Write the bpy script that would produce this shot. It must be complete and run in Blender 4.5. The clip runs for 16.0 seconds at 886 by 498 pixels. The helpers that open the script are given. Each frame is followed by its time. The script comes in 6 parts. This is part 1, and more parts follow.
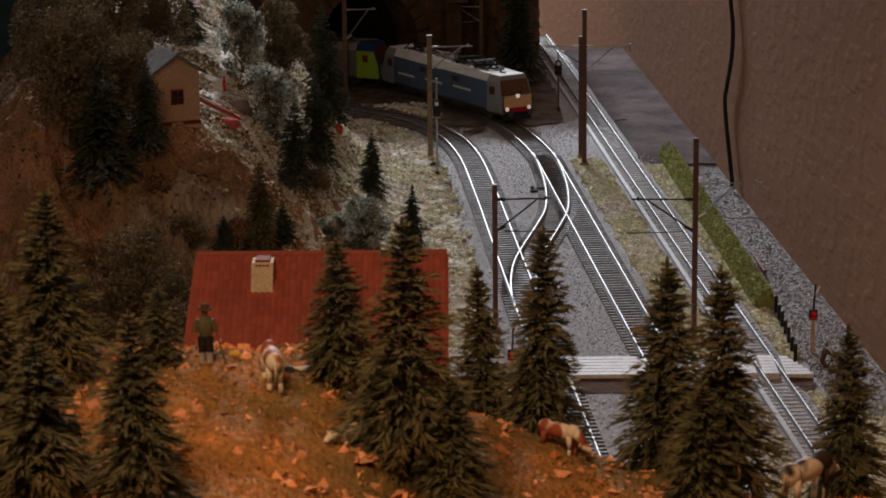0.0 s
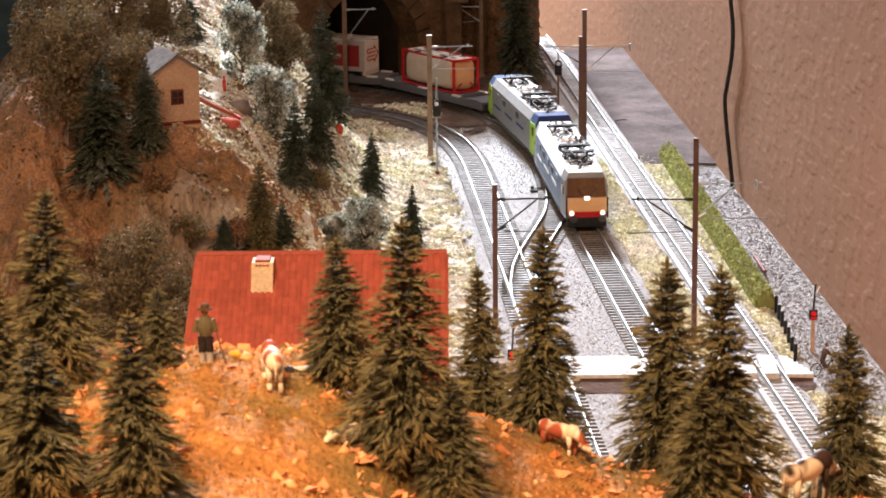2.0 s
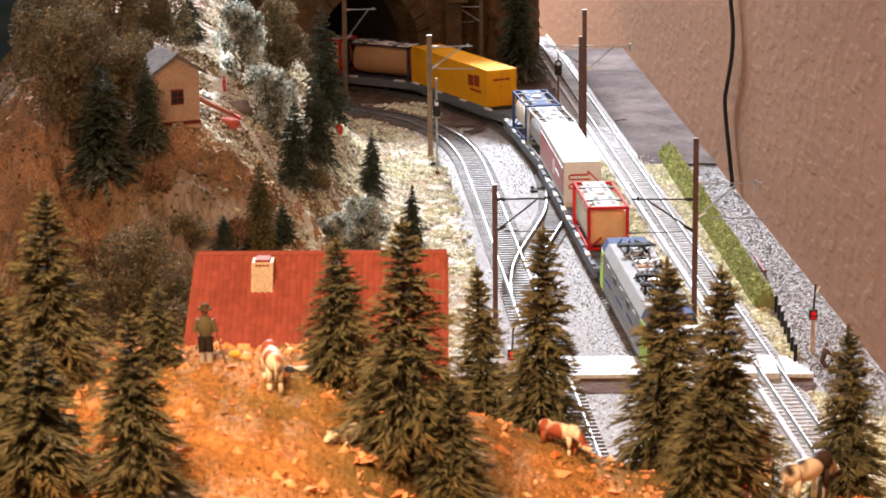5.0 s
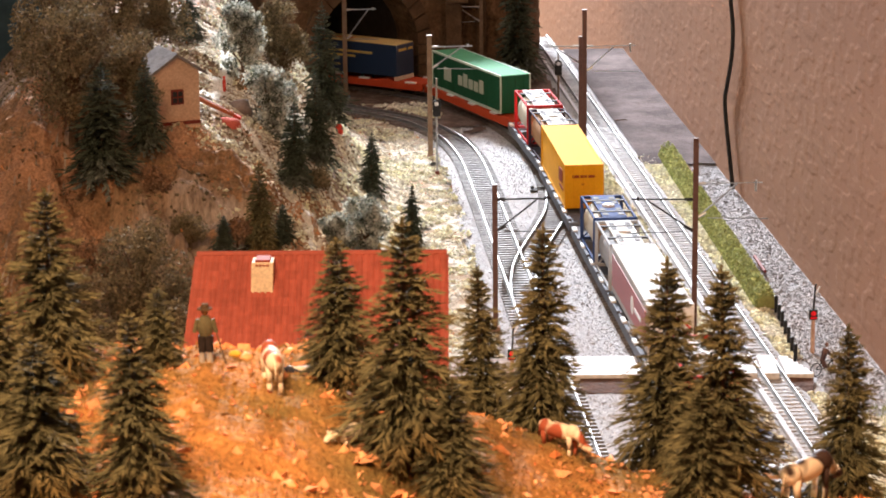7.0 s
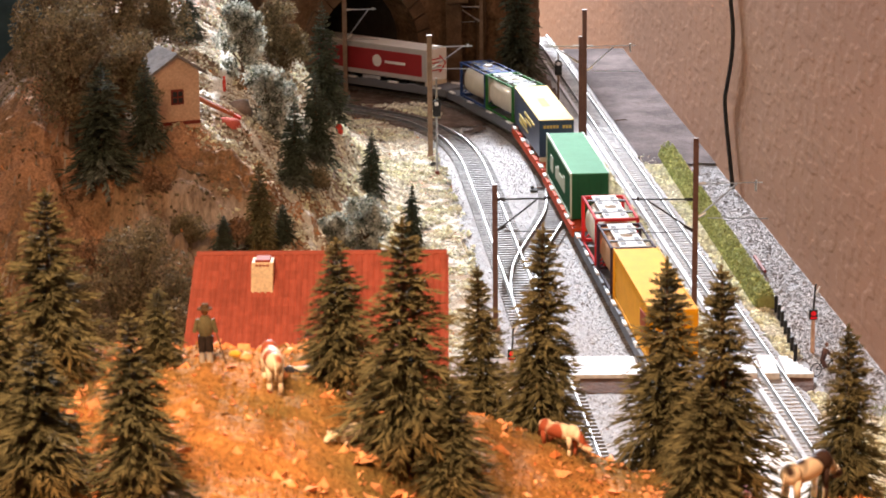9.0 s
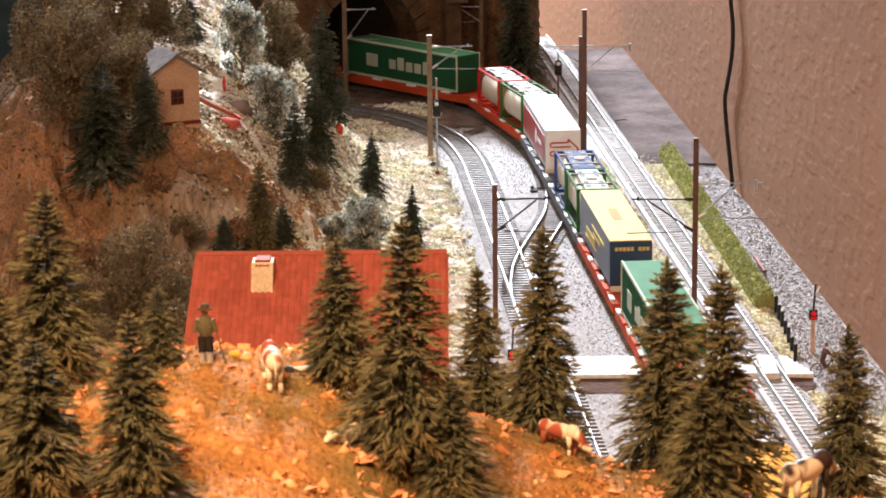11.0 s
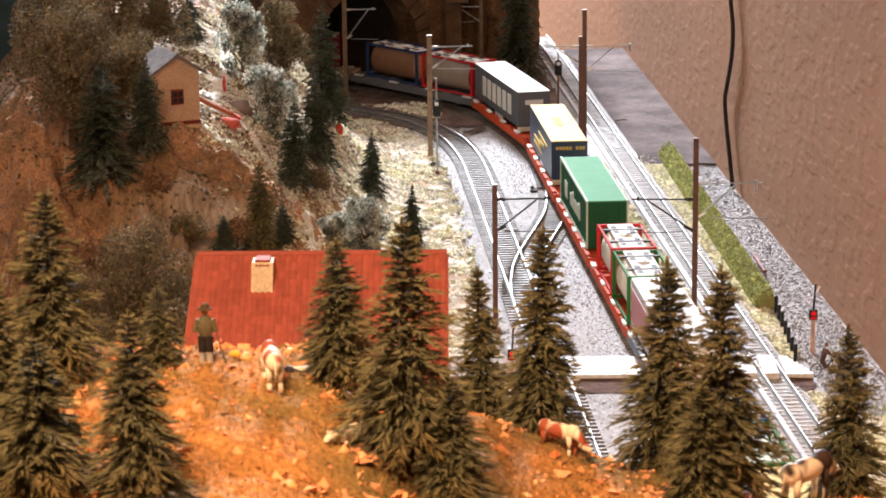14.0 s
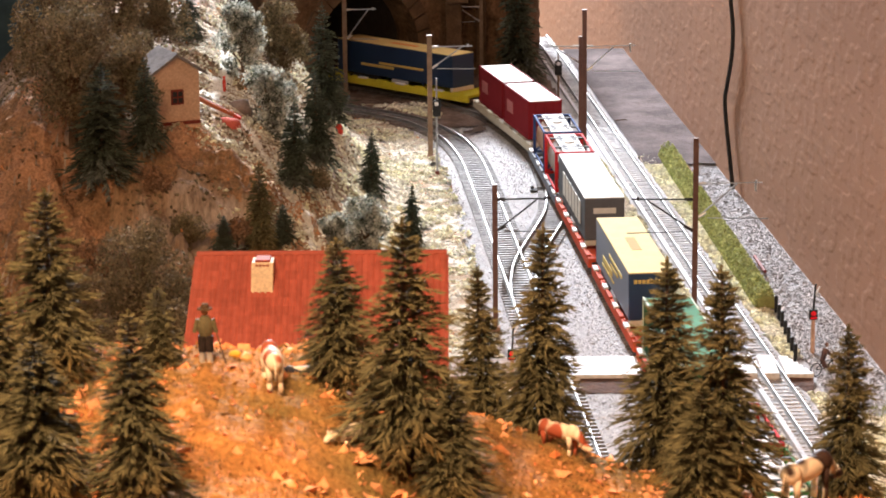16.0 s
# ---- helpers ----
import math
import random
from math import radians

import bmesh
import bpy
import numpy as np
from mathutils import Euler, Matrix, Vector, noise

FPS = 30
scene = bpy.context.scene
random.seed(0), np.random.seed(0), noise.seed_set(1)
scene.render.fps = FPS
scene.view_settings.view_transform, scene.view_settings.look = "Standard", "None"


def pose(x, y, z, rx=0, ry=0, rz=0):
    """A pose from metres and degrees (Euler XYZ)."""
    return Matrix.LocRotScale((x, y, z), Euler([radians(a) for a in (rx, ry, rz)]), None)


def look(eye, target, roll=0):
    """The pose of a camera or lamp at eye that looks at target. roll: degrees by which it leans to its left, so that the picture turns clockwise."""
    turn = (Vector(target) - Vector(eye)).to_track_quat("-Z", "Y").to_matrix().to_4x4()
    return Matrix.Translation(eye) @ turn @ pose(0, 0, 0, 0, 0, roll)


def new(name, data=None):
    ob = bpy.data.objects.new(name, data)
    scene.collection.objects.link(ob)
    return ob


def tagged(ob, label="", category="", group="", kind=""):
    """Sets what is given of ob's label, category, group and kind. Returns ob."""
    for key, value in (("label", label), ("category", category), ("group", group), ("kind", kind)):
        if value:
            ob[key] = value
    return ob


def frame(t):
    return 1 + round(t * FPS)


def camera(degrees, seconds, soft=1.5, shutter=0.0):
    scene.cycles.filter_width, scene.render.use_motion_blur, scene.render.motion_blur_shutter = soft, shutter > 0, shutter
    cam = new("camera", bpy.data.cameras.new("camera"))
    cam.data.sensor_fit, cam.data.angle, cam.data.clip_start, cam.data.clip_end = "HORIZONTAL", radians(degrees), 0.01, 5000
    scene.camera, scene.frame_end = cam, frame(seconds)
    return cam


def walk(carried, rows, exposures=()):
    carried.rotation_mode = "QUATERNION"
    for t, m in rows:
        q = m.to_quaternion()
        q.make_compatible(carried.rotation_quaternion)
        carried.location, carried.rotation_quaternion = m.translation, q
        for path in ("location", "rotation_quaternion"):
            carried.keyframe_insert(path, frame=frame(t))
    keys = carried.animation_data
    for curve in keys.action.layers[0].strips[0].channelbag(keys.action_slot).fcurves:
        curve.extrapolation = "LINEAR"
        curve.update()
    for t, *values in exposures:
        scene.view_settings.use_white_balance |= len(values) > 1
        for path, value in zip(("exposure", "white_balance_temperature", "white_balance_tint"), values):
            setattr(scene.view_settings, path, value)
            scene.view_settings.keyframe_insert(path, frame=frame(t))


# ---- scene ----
# model railway, true size: gauge 16.5 mm and 12 mm, rail tops at z = 0
cam = camera(18.58, 16.0, soft=1.85)
EYE = (0.0, 0.0, 0.4624)
AIM = (0.0, 1.94367, -0.0089)
cam.data.dof.use_dof, cam.data.dof.focus_distance, cam.data.dof.aperture_fstop = True, 2.0, 92.0
walk(cam, [(0.0, look(EYE, AIM, -0.608)), (16.0, look(EYE, AIM, -0.608))],
     exposures=[(0.0, -2.08), (0.1, -1.85), (0.2, -1.4), (0.3, -1.0), (0.4, -0.7), (0.5, -0.45), (0.6, -0.2), (0.7, 0.0), (16.0, 0.0)])

# ---- light: a cool lamp over the far end, a warm room lamp behind the camera ----
world = bpy.data.worlds.new("room_dark")
scene.world = world
world.use_nodes = True
world.node_tree.nodes["Background"].inputs[0].default_value = (0.9, 0.75, 0.6, 1)
world.node_tree.nodes["Background"].inputs[1].default_value = 0.05


def lamp(name, eye, target, energy, colour, sx, sy, beam=180):
    data = bpy.data.lights.new(name, "AREA")
    data.shape, data.size, data.size_y, data.energy, data.color = "RECTANGLE", sx, sy, energy, colour
    data.spread = radians(beam)
    ob = new(name, data)
    ob.matrix_world = look(eye, target)
    return ob


lamp("cool_bench_lamp", (-0.23, 4.60, 1.30), (0.08, 1.8, 0.0), 385.0, (0.91, 0.95, 1.04), 0.30, 0.30)
lamp("warm_room_lamp", (-0.20, 0.32, 0.90), (0.0, 0.95, 0.1), 5.5, (1.0, 0.62, 0.35), 0.30, 0.30, 94)

# ---- materials ----
MATS = {}


def mat(name, c1, c2=None, rough=0.8, metal=0.0, scale=120.0, bump=0.0, bscale=None, c3=None, spread=(0.35, 0.65),
        detail=4.0, island=0.0, emit=0.0, fine=0.15, spec=0.1, stretch=None, bdetail=4.0, plateau=None, thin=0.0):
    """A surface of two or three mixed colours with grain and relief."""
    if name in MATS:
        return MATS[name]
    m = bpy.data.materials.new(name)
    m.use_nodes = True
    nt = m.node_tree
    b = nt.nodes["Principled BSDF"]
    b.inputs["Roughness"].default_value, b.inputs["Metallic"].default_value = rough, metal
    b.inputs["Specular IOR Level"].default_value = spec
    tc = nt.nodes.new("ShaderNodeTexCoord")
    src = tc.outputs["Object"]
    if stretch:
        mp = nt.nodes.new("ShaderNodeMapping")
        mp.inputs["Scale"].default_value = stretch
        nt.links.new(src, mp.inputs["Vector"])
        src = mp.outputs[0]

    def noise_tex(s, d):
        n = nt.nodes.new("ShaderNodeTexNoise")
        n.inputs["Scale"].default_value, n.inputs["Detail"].default_value = s, d
        nt.links.new(src, n.inputs["Vector"])
        return n.outputs["Fac"]

    def ramp(fac, lo, hi, a, z):
        r = nt.nodes.new("ShaderNodeValToRGB")
        r.color_ramp.elements[0].position, r.color_ramp.elements[1].position = lo, hi
        r.color_ramp.elements[0].color, r.color_ramp.elements[1].color = (*a, 1), (*z, 1)
        nt.links.new(fac, r.inputs[0])
        return r.outputs[0]

    def mix(fac, a, z, kind="MIX"):
        x = nt.nodes.new("ShaderNodeMix")
        x.data_type, x.blend_type = "RGBA", kind
        if isinstance(fac, float):
            x.inputs[0].default_value = fac
        else:
            nt.links.new(fac, x.inputs[0])
        nt.links.new(a, x.inputs[6])
        nt.links.new(z, x.inputs[7])
        return x.outputs[2]

    c2 = c2 or tuple(0.78 * v for v in c1)
    col = ramp(noise_tex(scale, detail), spread[0], spread[1], c1, c2)
    if c3:
        f = ramp(noise_tex(scale * 0.23, 3.0), 0.48, 0.62, (0, 0, 0), (1, 1, 1))
        rgb = nt.nodes.new("ShaderNodeRGB")
        rgb.outputs[0].default_value = (*c3, 1)
        col = mix(f, col, rgb.outputs[0])
    if fine:
        g = ramp(noise_tex(scale * 7.3, 2.0), 0.3, 0.7, (1 - fine,) * 3, (1 + fine,) * 3)
        col = mix(1.0, col, g, "MULTIPLY")
    if island:
        geo = nt.nodes.new("ShaderNodeNewGeometry")
        g = ramp(geo.outputs["Random Per Island"], 0.0, 1.0, (1 - island,) * 3, (1 + island * 0.8,) * 3)
        col = mix(1.0, col, g, "MULTIPLY")
    nt.links.new(col, b.inputs["Base Color"])
    if thin:
        tl, mx = nt.nodes.new("ShaderNodeBsdfTranslucent"), nt.nodes.new("ShaderNodeMixShader")
        mx.inputs[0].default_value = thin
        nt.links.new(col, tl.inputs["Color"])
        nt.links.new(b.outputs[0], mx.inputs[1])
        nt.links.new(tl.outputs[0], mx.inputs[2])
        nt.links.new(mx.outputs[0], nt.nodes["Material Output"].inputs["Surface"])
    if bump:
        bn = nt.nodes.new("ShaderNodeBump")
        bn.inputs["Strength"].default_value = 1.0
        bn.inputs["Distance"].default_value = bump
        hgt = noise_tex(bscale or scale * 2, bdetail)
        if plateau:
            hgt = ramp(hgt, plateau[0], plateau[1], (0, 0, 0), (1, 1, 1))
        nt.links.new(hgt, bn.inputs["Height"])
        nt.links.new(bn.outputs[0], b.inputs["Normal"])
    if emit:
        b.inputs["Emission Color"].default_value = (*c1, 1)
        b.inputs["Emission Strength"].default_value = emit
    MATS[name] = m
    return m


# ---- mesh helpers ----
def soup(name, verts, faces, material, smooth=False):
    me = bpy.data.meshes.new(name)
    me.from_pydata([tuple(v) for v in verts], [], [tuple(f) for f in faces])
    me.materials.append(material)
    if smooth:
        me.shade_smooth()
    me.update()
    return me


class Build:
    """Collects boxes, rods, tubes and turned shapes into one mesh."""

    def __init__(self):
        self.v, self.f = [], []

    def add(self, verts, faces):
        o = len(self.v)
        self.v += [tuple(q) for q in verts]
        self.f += [tuple(o + i for i in q) for q in faces]
        return self

    def box(self, x0, x1, y0, y1, z0, z1, b=0.0, m=None):
        """A box with its edges bevelled by b."""
        if b <= 0:
            pts = [(x, y, z) for z in (z0, z1) for y in (y0, y1) for x in (x0, x1)]
            fs = [(0, 2, 3, 1), (4, 5, 7, 6), (0, 1, 5, 4), (2, 6, 7, 3), (0, 4, 6, 2), (1, 3, 7, 5)]
        else:
            bm = bmesh.new()
            bmesh.ops.create_cube(bm, size=1.0, matrix=Matrix.Translation(((x0 + x1) / 2, (y0 + y1) / 2, (z0 + z1) / 2)) @ Matrix.Diagonal((x1 - x0, y1 - y0, z1 - z0, 1)))
            bmesh.ops.bevel(bm, geom=bm.edges[:], offset=b, segments=2, affect="EDGES", profile=0.5)
            bm.verts.index_update()
            pts, fs = [v.co.copy() for v in bm.verts], [[v.index for v in f.verts] for f in bm.faces]
            bm.free()
        if m is not None:
            pts = [m @ Vector(q) for q in pts]
        return self.add(pts, fs)

    def rod(self, p, q, r0, r1=None, n=6):
        p, q = Vector(p), Vector(q)
        r1 = r0 if r1 is None else r1
        d = (q - p).normalized()
        a = d.orthogonal().normalized()
        c = d.cross(a)
        pts = []
        for w, r in ((p, r0), (q, r1)):
            pts += [w + (a * math.cos(k * 2 * math.pi / n) + c * math.sin(k * 2 * math.pi / n)) * r for k in range(n)]
        fs = [(k, (k + 1) % n, n + (k + 1) % n, n + k) for k in range(n)] + [tuple(range(n))[::-1], tuple(range(n, 2 * n))]
        return self.add(pts, fs)

    def sweep(self, path, profile, closed=True):
        """A profile of (side, up) carried along a path of points, level."""
        n = len(profile)
        pts, fs = [], []
        for i, w in enumerate(path):
            a, z = Vector(path[max(i - 1, 0)]), Vector(path[min(i + 1, len(path) - 1)])
            d = z - a
            d.z = 0
            d.normalize()
            s = Vector((d.y, -d.x, 0))
            pts += [Vector(w) + s * u + Vector((0, 0, h)) for u, h in profile]
        for i in range(len(path) - 1):
            for k in range(n if closed else n - 1):
                fs.append((i * n + k, i * n + (k + 1) % n, (i + 1) * n + (k + 1) % n, (i + 1) * n + k))
        if closed:
            fs += [tuple(range(n))[::-1], tuple(range((len(path) - 1) * n, len(path) * n))]
        return self.add(pts, fs)

    def ball(self, c, rx, ry, rz, n=8, m=6):
        pts = [(c[0], c[1], c[2] - rz)]
        for j in range(1, m):
            t = -math.pi / 2 + math.pi * j / m
            pts += [(c[0] + rx * math.cos(t) * math.cos(2 * math.pi * k / n), c[1] + ry * math.cos(t) * math.sin(2 * math.pi * k / n), c[2] + rz * math.sin(t)) for k in range(n)]
        pts.append((c[0], c[1], c[2] + rz))
        fs = [(0, 1 + (k + 1) % n, 1 + k) for k in range(n)]
        for j in range(m - 2):
            fs += [(1 + j * n + k, 1 + j * n + (k + 1) % n, 1 + (j + 1) * n + (k + 1) % n, 1 + (j + 1) * n + k) for k in range(n)]
        e = 1 + (m - 2) * n
        fs += [(e + k, e + (k + 1) % n, len(pts) - 1) for k in range(n)]
        return self.add(pts, fs)

    def mesh(self, name, material, smooth=False):
        return soup(name, self.v, self.f, material, smooth)


def thing(name, label, category, group="", kind="", m=None, data=None):
    ob = new(name, data)
    tagged(ob, label, category, group, kind)
    if m is not None:
        ob.matrix_basis = m
    return ob


def part(name, build, material, parent, label="", smooth=False):
    me = build.mesh(name, material, smooth) if isinstance(build, Build) else build
    ob = new(name, me)
    ob.parent = parent
    if label:
        tagged(ob, label)
    return ob


rng = random.Random(7)


def fbm(x, y, s, seed=0.0):
    return noise.fractal(Vector((x * s, y * s, seed)), 1.0, 2.0, 5)


def smooth01(a, b, x):
    t = min(1.0, max(0.0, (x - a) / (b - a)))
    return t * t * (3 - 2 * t)


M_BALLAST = mat("grey_ballast", (0.45, 0.44, 0.445), (0.28, 0.275, 0.28), 0.9, scale=500, bump=0.0012, bscale=700, c3=(0.34, 0.325, 0.32), fine=0.25)
M_RAIL = mat("bright_rail_head", (0.34, 0.335, 0.33), (0.27, 0.265, 0.26), 0.56, 1.0, scale=300, fine=0.05)
M_SLEEPER_G = mat("dusty_grey_sleeper", (0.44, 0.43, 0.43), (0.34, 0.33, 0.33), 0.8, scale=400, island=0.3)
M_SLEEPER = mat("dusty_dark_sleeper", (0.135, 0.125, 0.12), (0.22, 0.205, 0.20), 0.6, scale=400, island=0.3)
M_WALL = mat("tan_plaster", (0.295, 0.152, 0.086), (0.315, 0.166, 0.097), 0.6, scale=6, bump=0.00020, bscale=140, fine=0.015, stretch=(1, 0.30, 0.75), bdetail=1.6, plateau=(0.46, 0.61))
M_ROCK = mat("brown_plaster_rock", (0.215, 0.158, 0.118), (0.47, 0.385, 0.315), 0.95, scale=75, bump=0.008, bscale=120, c3=(0.30, 0.195, 0.115), fine=0.3, stretch=(1.0, 0.42, 0.30))
M_MEADOW = mat("autumn_meadow_turf", (0.36, 0.165, 0.052), (0.50, 0.225, 0.07), 0.95, scale=60, bump=0.002, bscale=500, c3=(0.22, 0.145, 0.05), fine=0.3)
M_GRASS_DRY = mat("pale_dry_grass_mat", (0.64, 0.61, 0.50), (0.26, 0.20, 0.14), 0.95, scale=110, bump=0.003, bscale=300, c3=(0.30, 0.21, 0.13), fine=0.4)
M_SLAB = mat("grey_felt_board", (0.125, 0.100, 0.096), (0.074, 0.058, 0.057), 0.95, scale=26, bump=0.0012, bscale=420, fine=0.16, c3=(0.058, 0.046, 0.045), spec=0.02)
M_BROWN_MAST = mat("brown_painted_mast", (0.13, 0.07, 0.055), (0.10, 0.055, 0.045), 0.55, scale=200)
M_TAN_MAST = mat("weathered_tan_mast", (0.24, 0.17, 0.12), (0.17, 0.12, 0.085), 0.6, scale=200)
M_STEEL = mat("grey_wire_steel", (0.42, 0.42, 0.42), None, 0.35, 0.9, scale=300)
M_BLACK = mat("black_plastic", (0.02, 0.02, 0.022), (0.03, 0.03, 0.03), 0.5, scale=300)
M_WHITE = mat("white_paint", (0.80, 0.80, 0.78), (0.74, 0.74, 0.72), 0.5, scale=90)
M_DARKFRAME = mat("dark_underframe", (0.05, 0.05, 0.055), (0.085, 0.08, 0.075), 0.7, scale=300)

# ---- room ----
WALL_SLOPE = -0.0655


def wall_x(y):
    return 0.2705 + WALL_SLOPE * (y - 1.574)


def quad_prism(name, corners, z0, z1, material, label, category="wall"):
    b = Build()
    n = len(corners)
    b.add([(x, y, z0) for x, y in corners] + [(x, y, z1) for x, y in corners],
          [tuple(range(n))[::-1], tuple(range(n, 2 * n))] + [(k, (k + 1) % n, n + (k + 1) % n, n + k) for k in range(n)])
    return thing(name, label, category, kind="structure", data=b.mesh(name, material))


quad_prism("wall_east", [(wall_x(-2.6), -2.6), (wall_x(-2.6) + 0.1, -2.6), (wall_x(5.1) + 0.1, 5.1), (wall_x(5.1), 5.1)], -0.8, 1.7, M_WALL, "tan rough-plastered room wall beside the layout")
M_TEAL = mat("dark_teal_paint", (0.05, 0.10, 0.13), (0.045, 0.085, 0.115), 0.8, scale=12)
quad_prism("wall_north", [(-4.3, 5.00), (wall_x(5.00), 5.00), (wall_x(5.00), 5.08), (-4.3, 5.08)], -0.8, 1.7, M_TEAL, "dark teal painted back wall")
quad_prism("backdrop_board", [(-0.52, 2.28), (-0.29, 2.30), (-0.29, 2.31), (-0.52, 2.29)], -0.012, 0.36, M_TEAL, "dark teal backdrop board behind the hill", "backdrop")
quad_prism("wall_west", [(-4.4, -2.6), (-4.3, -2.6), (-4.3, 5.08), (-4.4, 5.08)], -0.8, 1.7, M_WALL, "tan plastered room wall")
quad_prism("wall_south", [(-4.4, -2.7), (wall_x(-2.6) + 0.1, -2.7), (wall_x(-2.6) + 0.1, -2.6), (-4.4, -2.6)], -0.8, 1.7, M_WALL, "tan plastered room wall")
quad_prism("floor", [(-4.4, -2.7), (1.0, -2.7), (1.0, 5.1), (-4.4, 5.1)], -0.86, -0.8, mat("brown_floor", (0.16, 0.11, 0.08), None, 0.6, scale=5), "brown room floor", "floor")
quad_prism("ceiling", [(-4.4, -2.7), (1.0, -2.7), (1.0, 5.1), (-4.4, 5.1)], 1.7, 1.76, mat("ceiling_white", (0.7, 0.68, 0.64), None, 0.9, scale=5), "off-white room ceiling", "ceiling")

# ---- the layout's board and ground ----
quad_prism("baseboard", [(-4.2, 2.3), (-4.2, 2.86), (0.125, 2.82), (wall_x(2.775) - 0.002, 2.775), (wall_x(-2.5) - 0.002, -2.5), (-0.2, -2.5), (-0.45, 1.0), (-0.5, 2.3)], -0.05, -0.012,
           mat("plywood", (0.38, 0.27, 0.16), (0.3, 0.21, 0.12), 0.7, scale=20), "plywood baseboard of the model railway", "baseboard")


def straight_x(y):
    """Centre line of the main track on its straight."""
    return 0.1372 - 0.0735 * (y - 1.558)


# main line: straight, easy curve, tight curve into the tunnel, hidden straight
U_A, R1, ARC1, R2 = -(2.20 - 1.558) * 1.0027, 1.00, 0.20, 0.35
HEAD0 = math.atan(0.0735)
TURN_END = math.radians(96)
ARC2 = R2 * (TURN_END - HEAD0 - ARC1 / R1)


def arc_step(p, head, radius, s):
    """From p, heading away by head to the left of +y, along an arc of that radius."""
    h2 = head + s / radius
    return (p[0] - radius * (math.cos(head) - math.cos(h2)), p[1] + radius * (math.sin(h2) - math.sin(head)), h2)


def main_line(u):
    """Point (x, y) of the main track, u metres ahead of its mark, in the train's direction."""
    if u >= U_A:
        y = 1.558 - u / 1.0027
        return (straight_x(y), y)
    s = U_A - u
    p = (straight_x(2.20), 2.20)
    a = arc_step(p, HEAD0, R1, min(s, ARC1))
    if s <= ARC1:
        return a[:2]
    b = arc_step(a, a[2], R2, min(s - ARC1, ARC2))
    if s <= ARC1 + ARC2:
        return b[:2]
    r = s - ARC1 - ARC2
    return (b[0] - math.sin(b[2]) * r, b[1] + math.cos(b[2]) * r)


def catmull(pts, n=10):
    out = []
    q = [pts[0], *pts, pts[-1]]
    for i in range(1, len(q) - 2):
        for k in range(n):
            t = k / n
            out.append(tuple(0.5 * (2 * q[i][j] + (q[i + 1][j] - q[i - 1][j]) * t + (2 * q[i - 1][j] - 5 * q[i][j] + 4 * q[i + 1][j] - q[i + 2][j]) * t * t
                                    + (3 * q[i][j] - q[i - 1][j] - 3 * q[i + 1][j] + q[i + 2][j]) * t ** 3) for j in (0, 1)))
    out.append(tuple(pts[-1]))
    return out


PATH_A = catmull([(-0.6, 2.60), (-0.25, 2.555), (-0.15, 2.515), (-0.0952, 2.478), (-0.0683, 2.456), (-0.042, 2.4295), (-0.0212, 2.4011), (0.0065, 2.3341), (0.0232, 2.2422),
                  (0.0345, 2.0975), (0.0442, 1.9422), (0.0547, 1.7762), (0.078, 1.40), (0.12, 0.75), (0.15, 0.3)])
PATH_B = [main_line(-3.2 + 0.02 * i) for i in range(int(7.0 / 0.02))]
PATH_C = [(0.1464 - 0.0713 * (y - 2.3264), y) for y in [2.88 - 0.05 * i for i in range(60)]]
PATH_X = catmull([(straight_x(2.25), 2.25), (0.0900, 2.18), (0.0912, 2.13), (0.0906, 2.083), (0.0876, 2.033), (0.0803, 1.987), (0.0716, 1.940), (0.0664, 1.912), (0.0606, 1.878), (0.0566, 1.838), (0.0550, 1.790), (0.0562, 1.745)], 5)


def track(name, path, gauge, label, slen, sw, pitch, rw=0.00092, sleepers=True, wood=M_SLEEPER, wlabel="row of dark brown sleepers"):
    ob = thing(name, label, "track", kind="structure")
    pts = [(x, y, 0.0) for x, y in path]
    for s in (-1, 1):
        c = s * (gauge / 2 + rw / 2)
        prof = [(c - rw, -0.0030), (c + rw, -0.0030), (c + rw * 0.3, -0.0020), (c + rw * 0.6, -0.0010), (c + rw * 0.6, -0.0001), (c + rw * 0.4, 0.0), (c - rw * 0.4, 0.0), (c - rw * 0.6, -0.0001), (c - rw * 0.6, -0.0010), (c - rw * 0.3, -0.0020)]
        part("rail", Build().sweep(pts, prof), M_RAIL, ob)
    if sleepers:
        b, acc = Build(), 0.0
        for (x0, y0), (x1, y1) in zip(path, path[1:]):
            d = math.hypot(x1 - x0, y1 - y0)
            while acc < d:
                t = acc / d
                ang = math.atan2(y1 - y0, x1 - x0)
                b.box(-sw / 2, sw / 2, -slen / 2, slen / 2, -0.006, -0.0029, m=Matrix.Translation((x0 + (x1 - x0) * t, y0 + (y1 - y0) * t, 0)) @ Matrix.Rotation(ang, 4, "Z"))
                acc += pitch
            acc -= d
        tagged(part("sleepers", b, wood, ob, wlabel), kind="stuff")
    return ob


track("track_siding", PATH_A, 0.0165, "standard-gauge siding track with bright rails", 0.030, 0.0019, 0.0070)
track("track_main", PATH_B, 0.0165, "standard-gauge main track with bright rails", 0.030, 0.0019, 0.0070)
track("track_narrow", PATH_C, 0.012, "narrow-gauge track with bright rails", 0.022, 0.0022, 0.0075, rw=0.00075, wood=M_SLEEPER_G, wlabel="row of dusty pale grey sleepers")
track("track_crossover", PATH_X, 0.0165, "crossover track linking siding and main", 0.030, 0.0019, 0.0070)


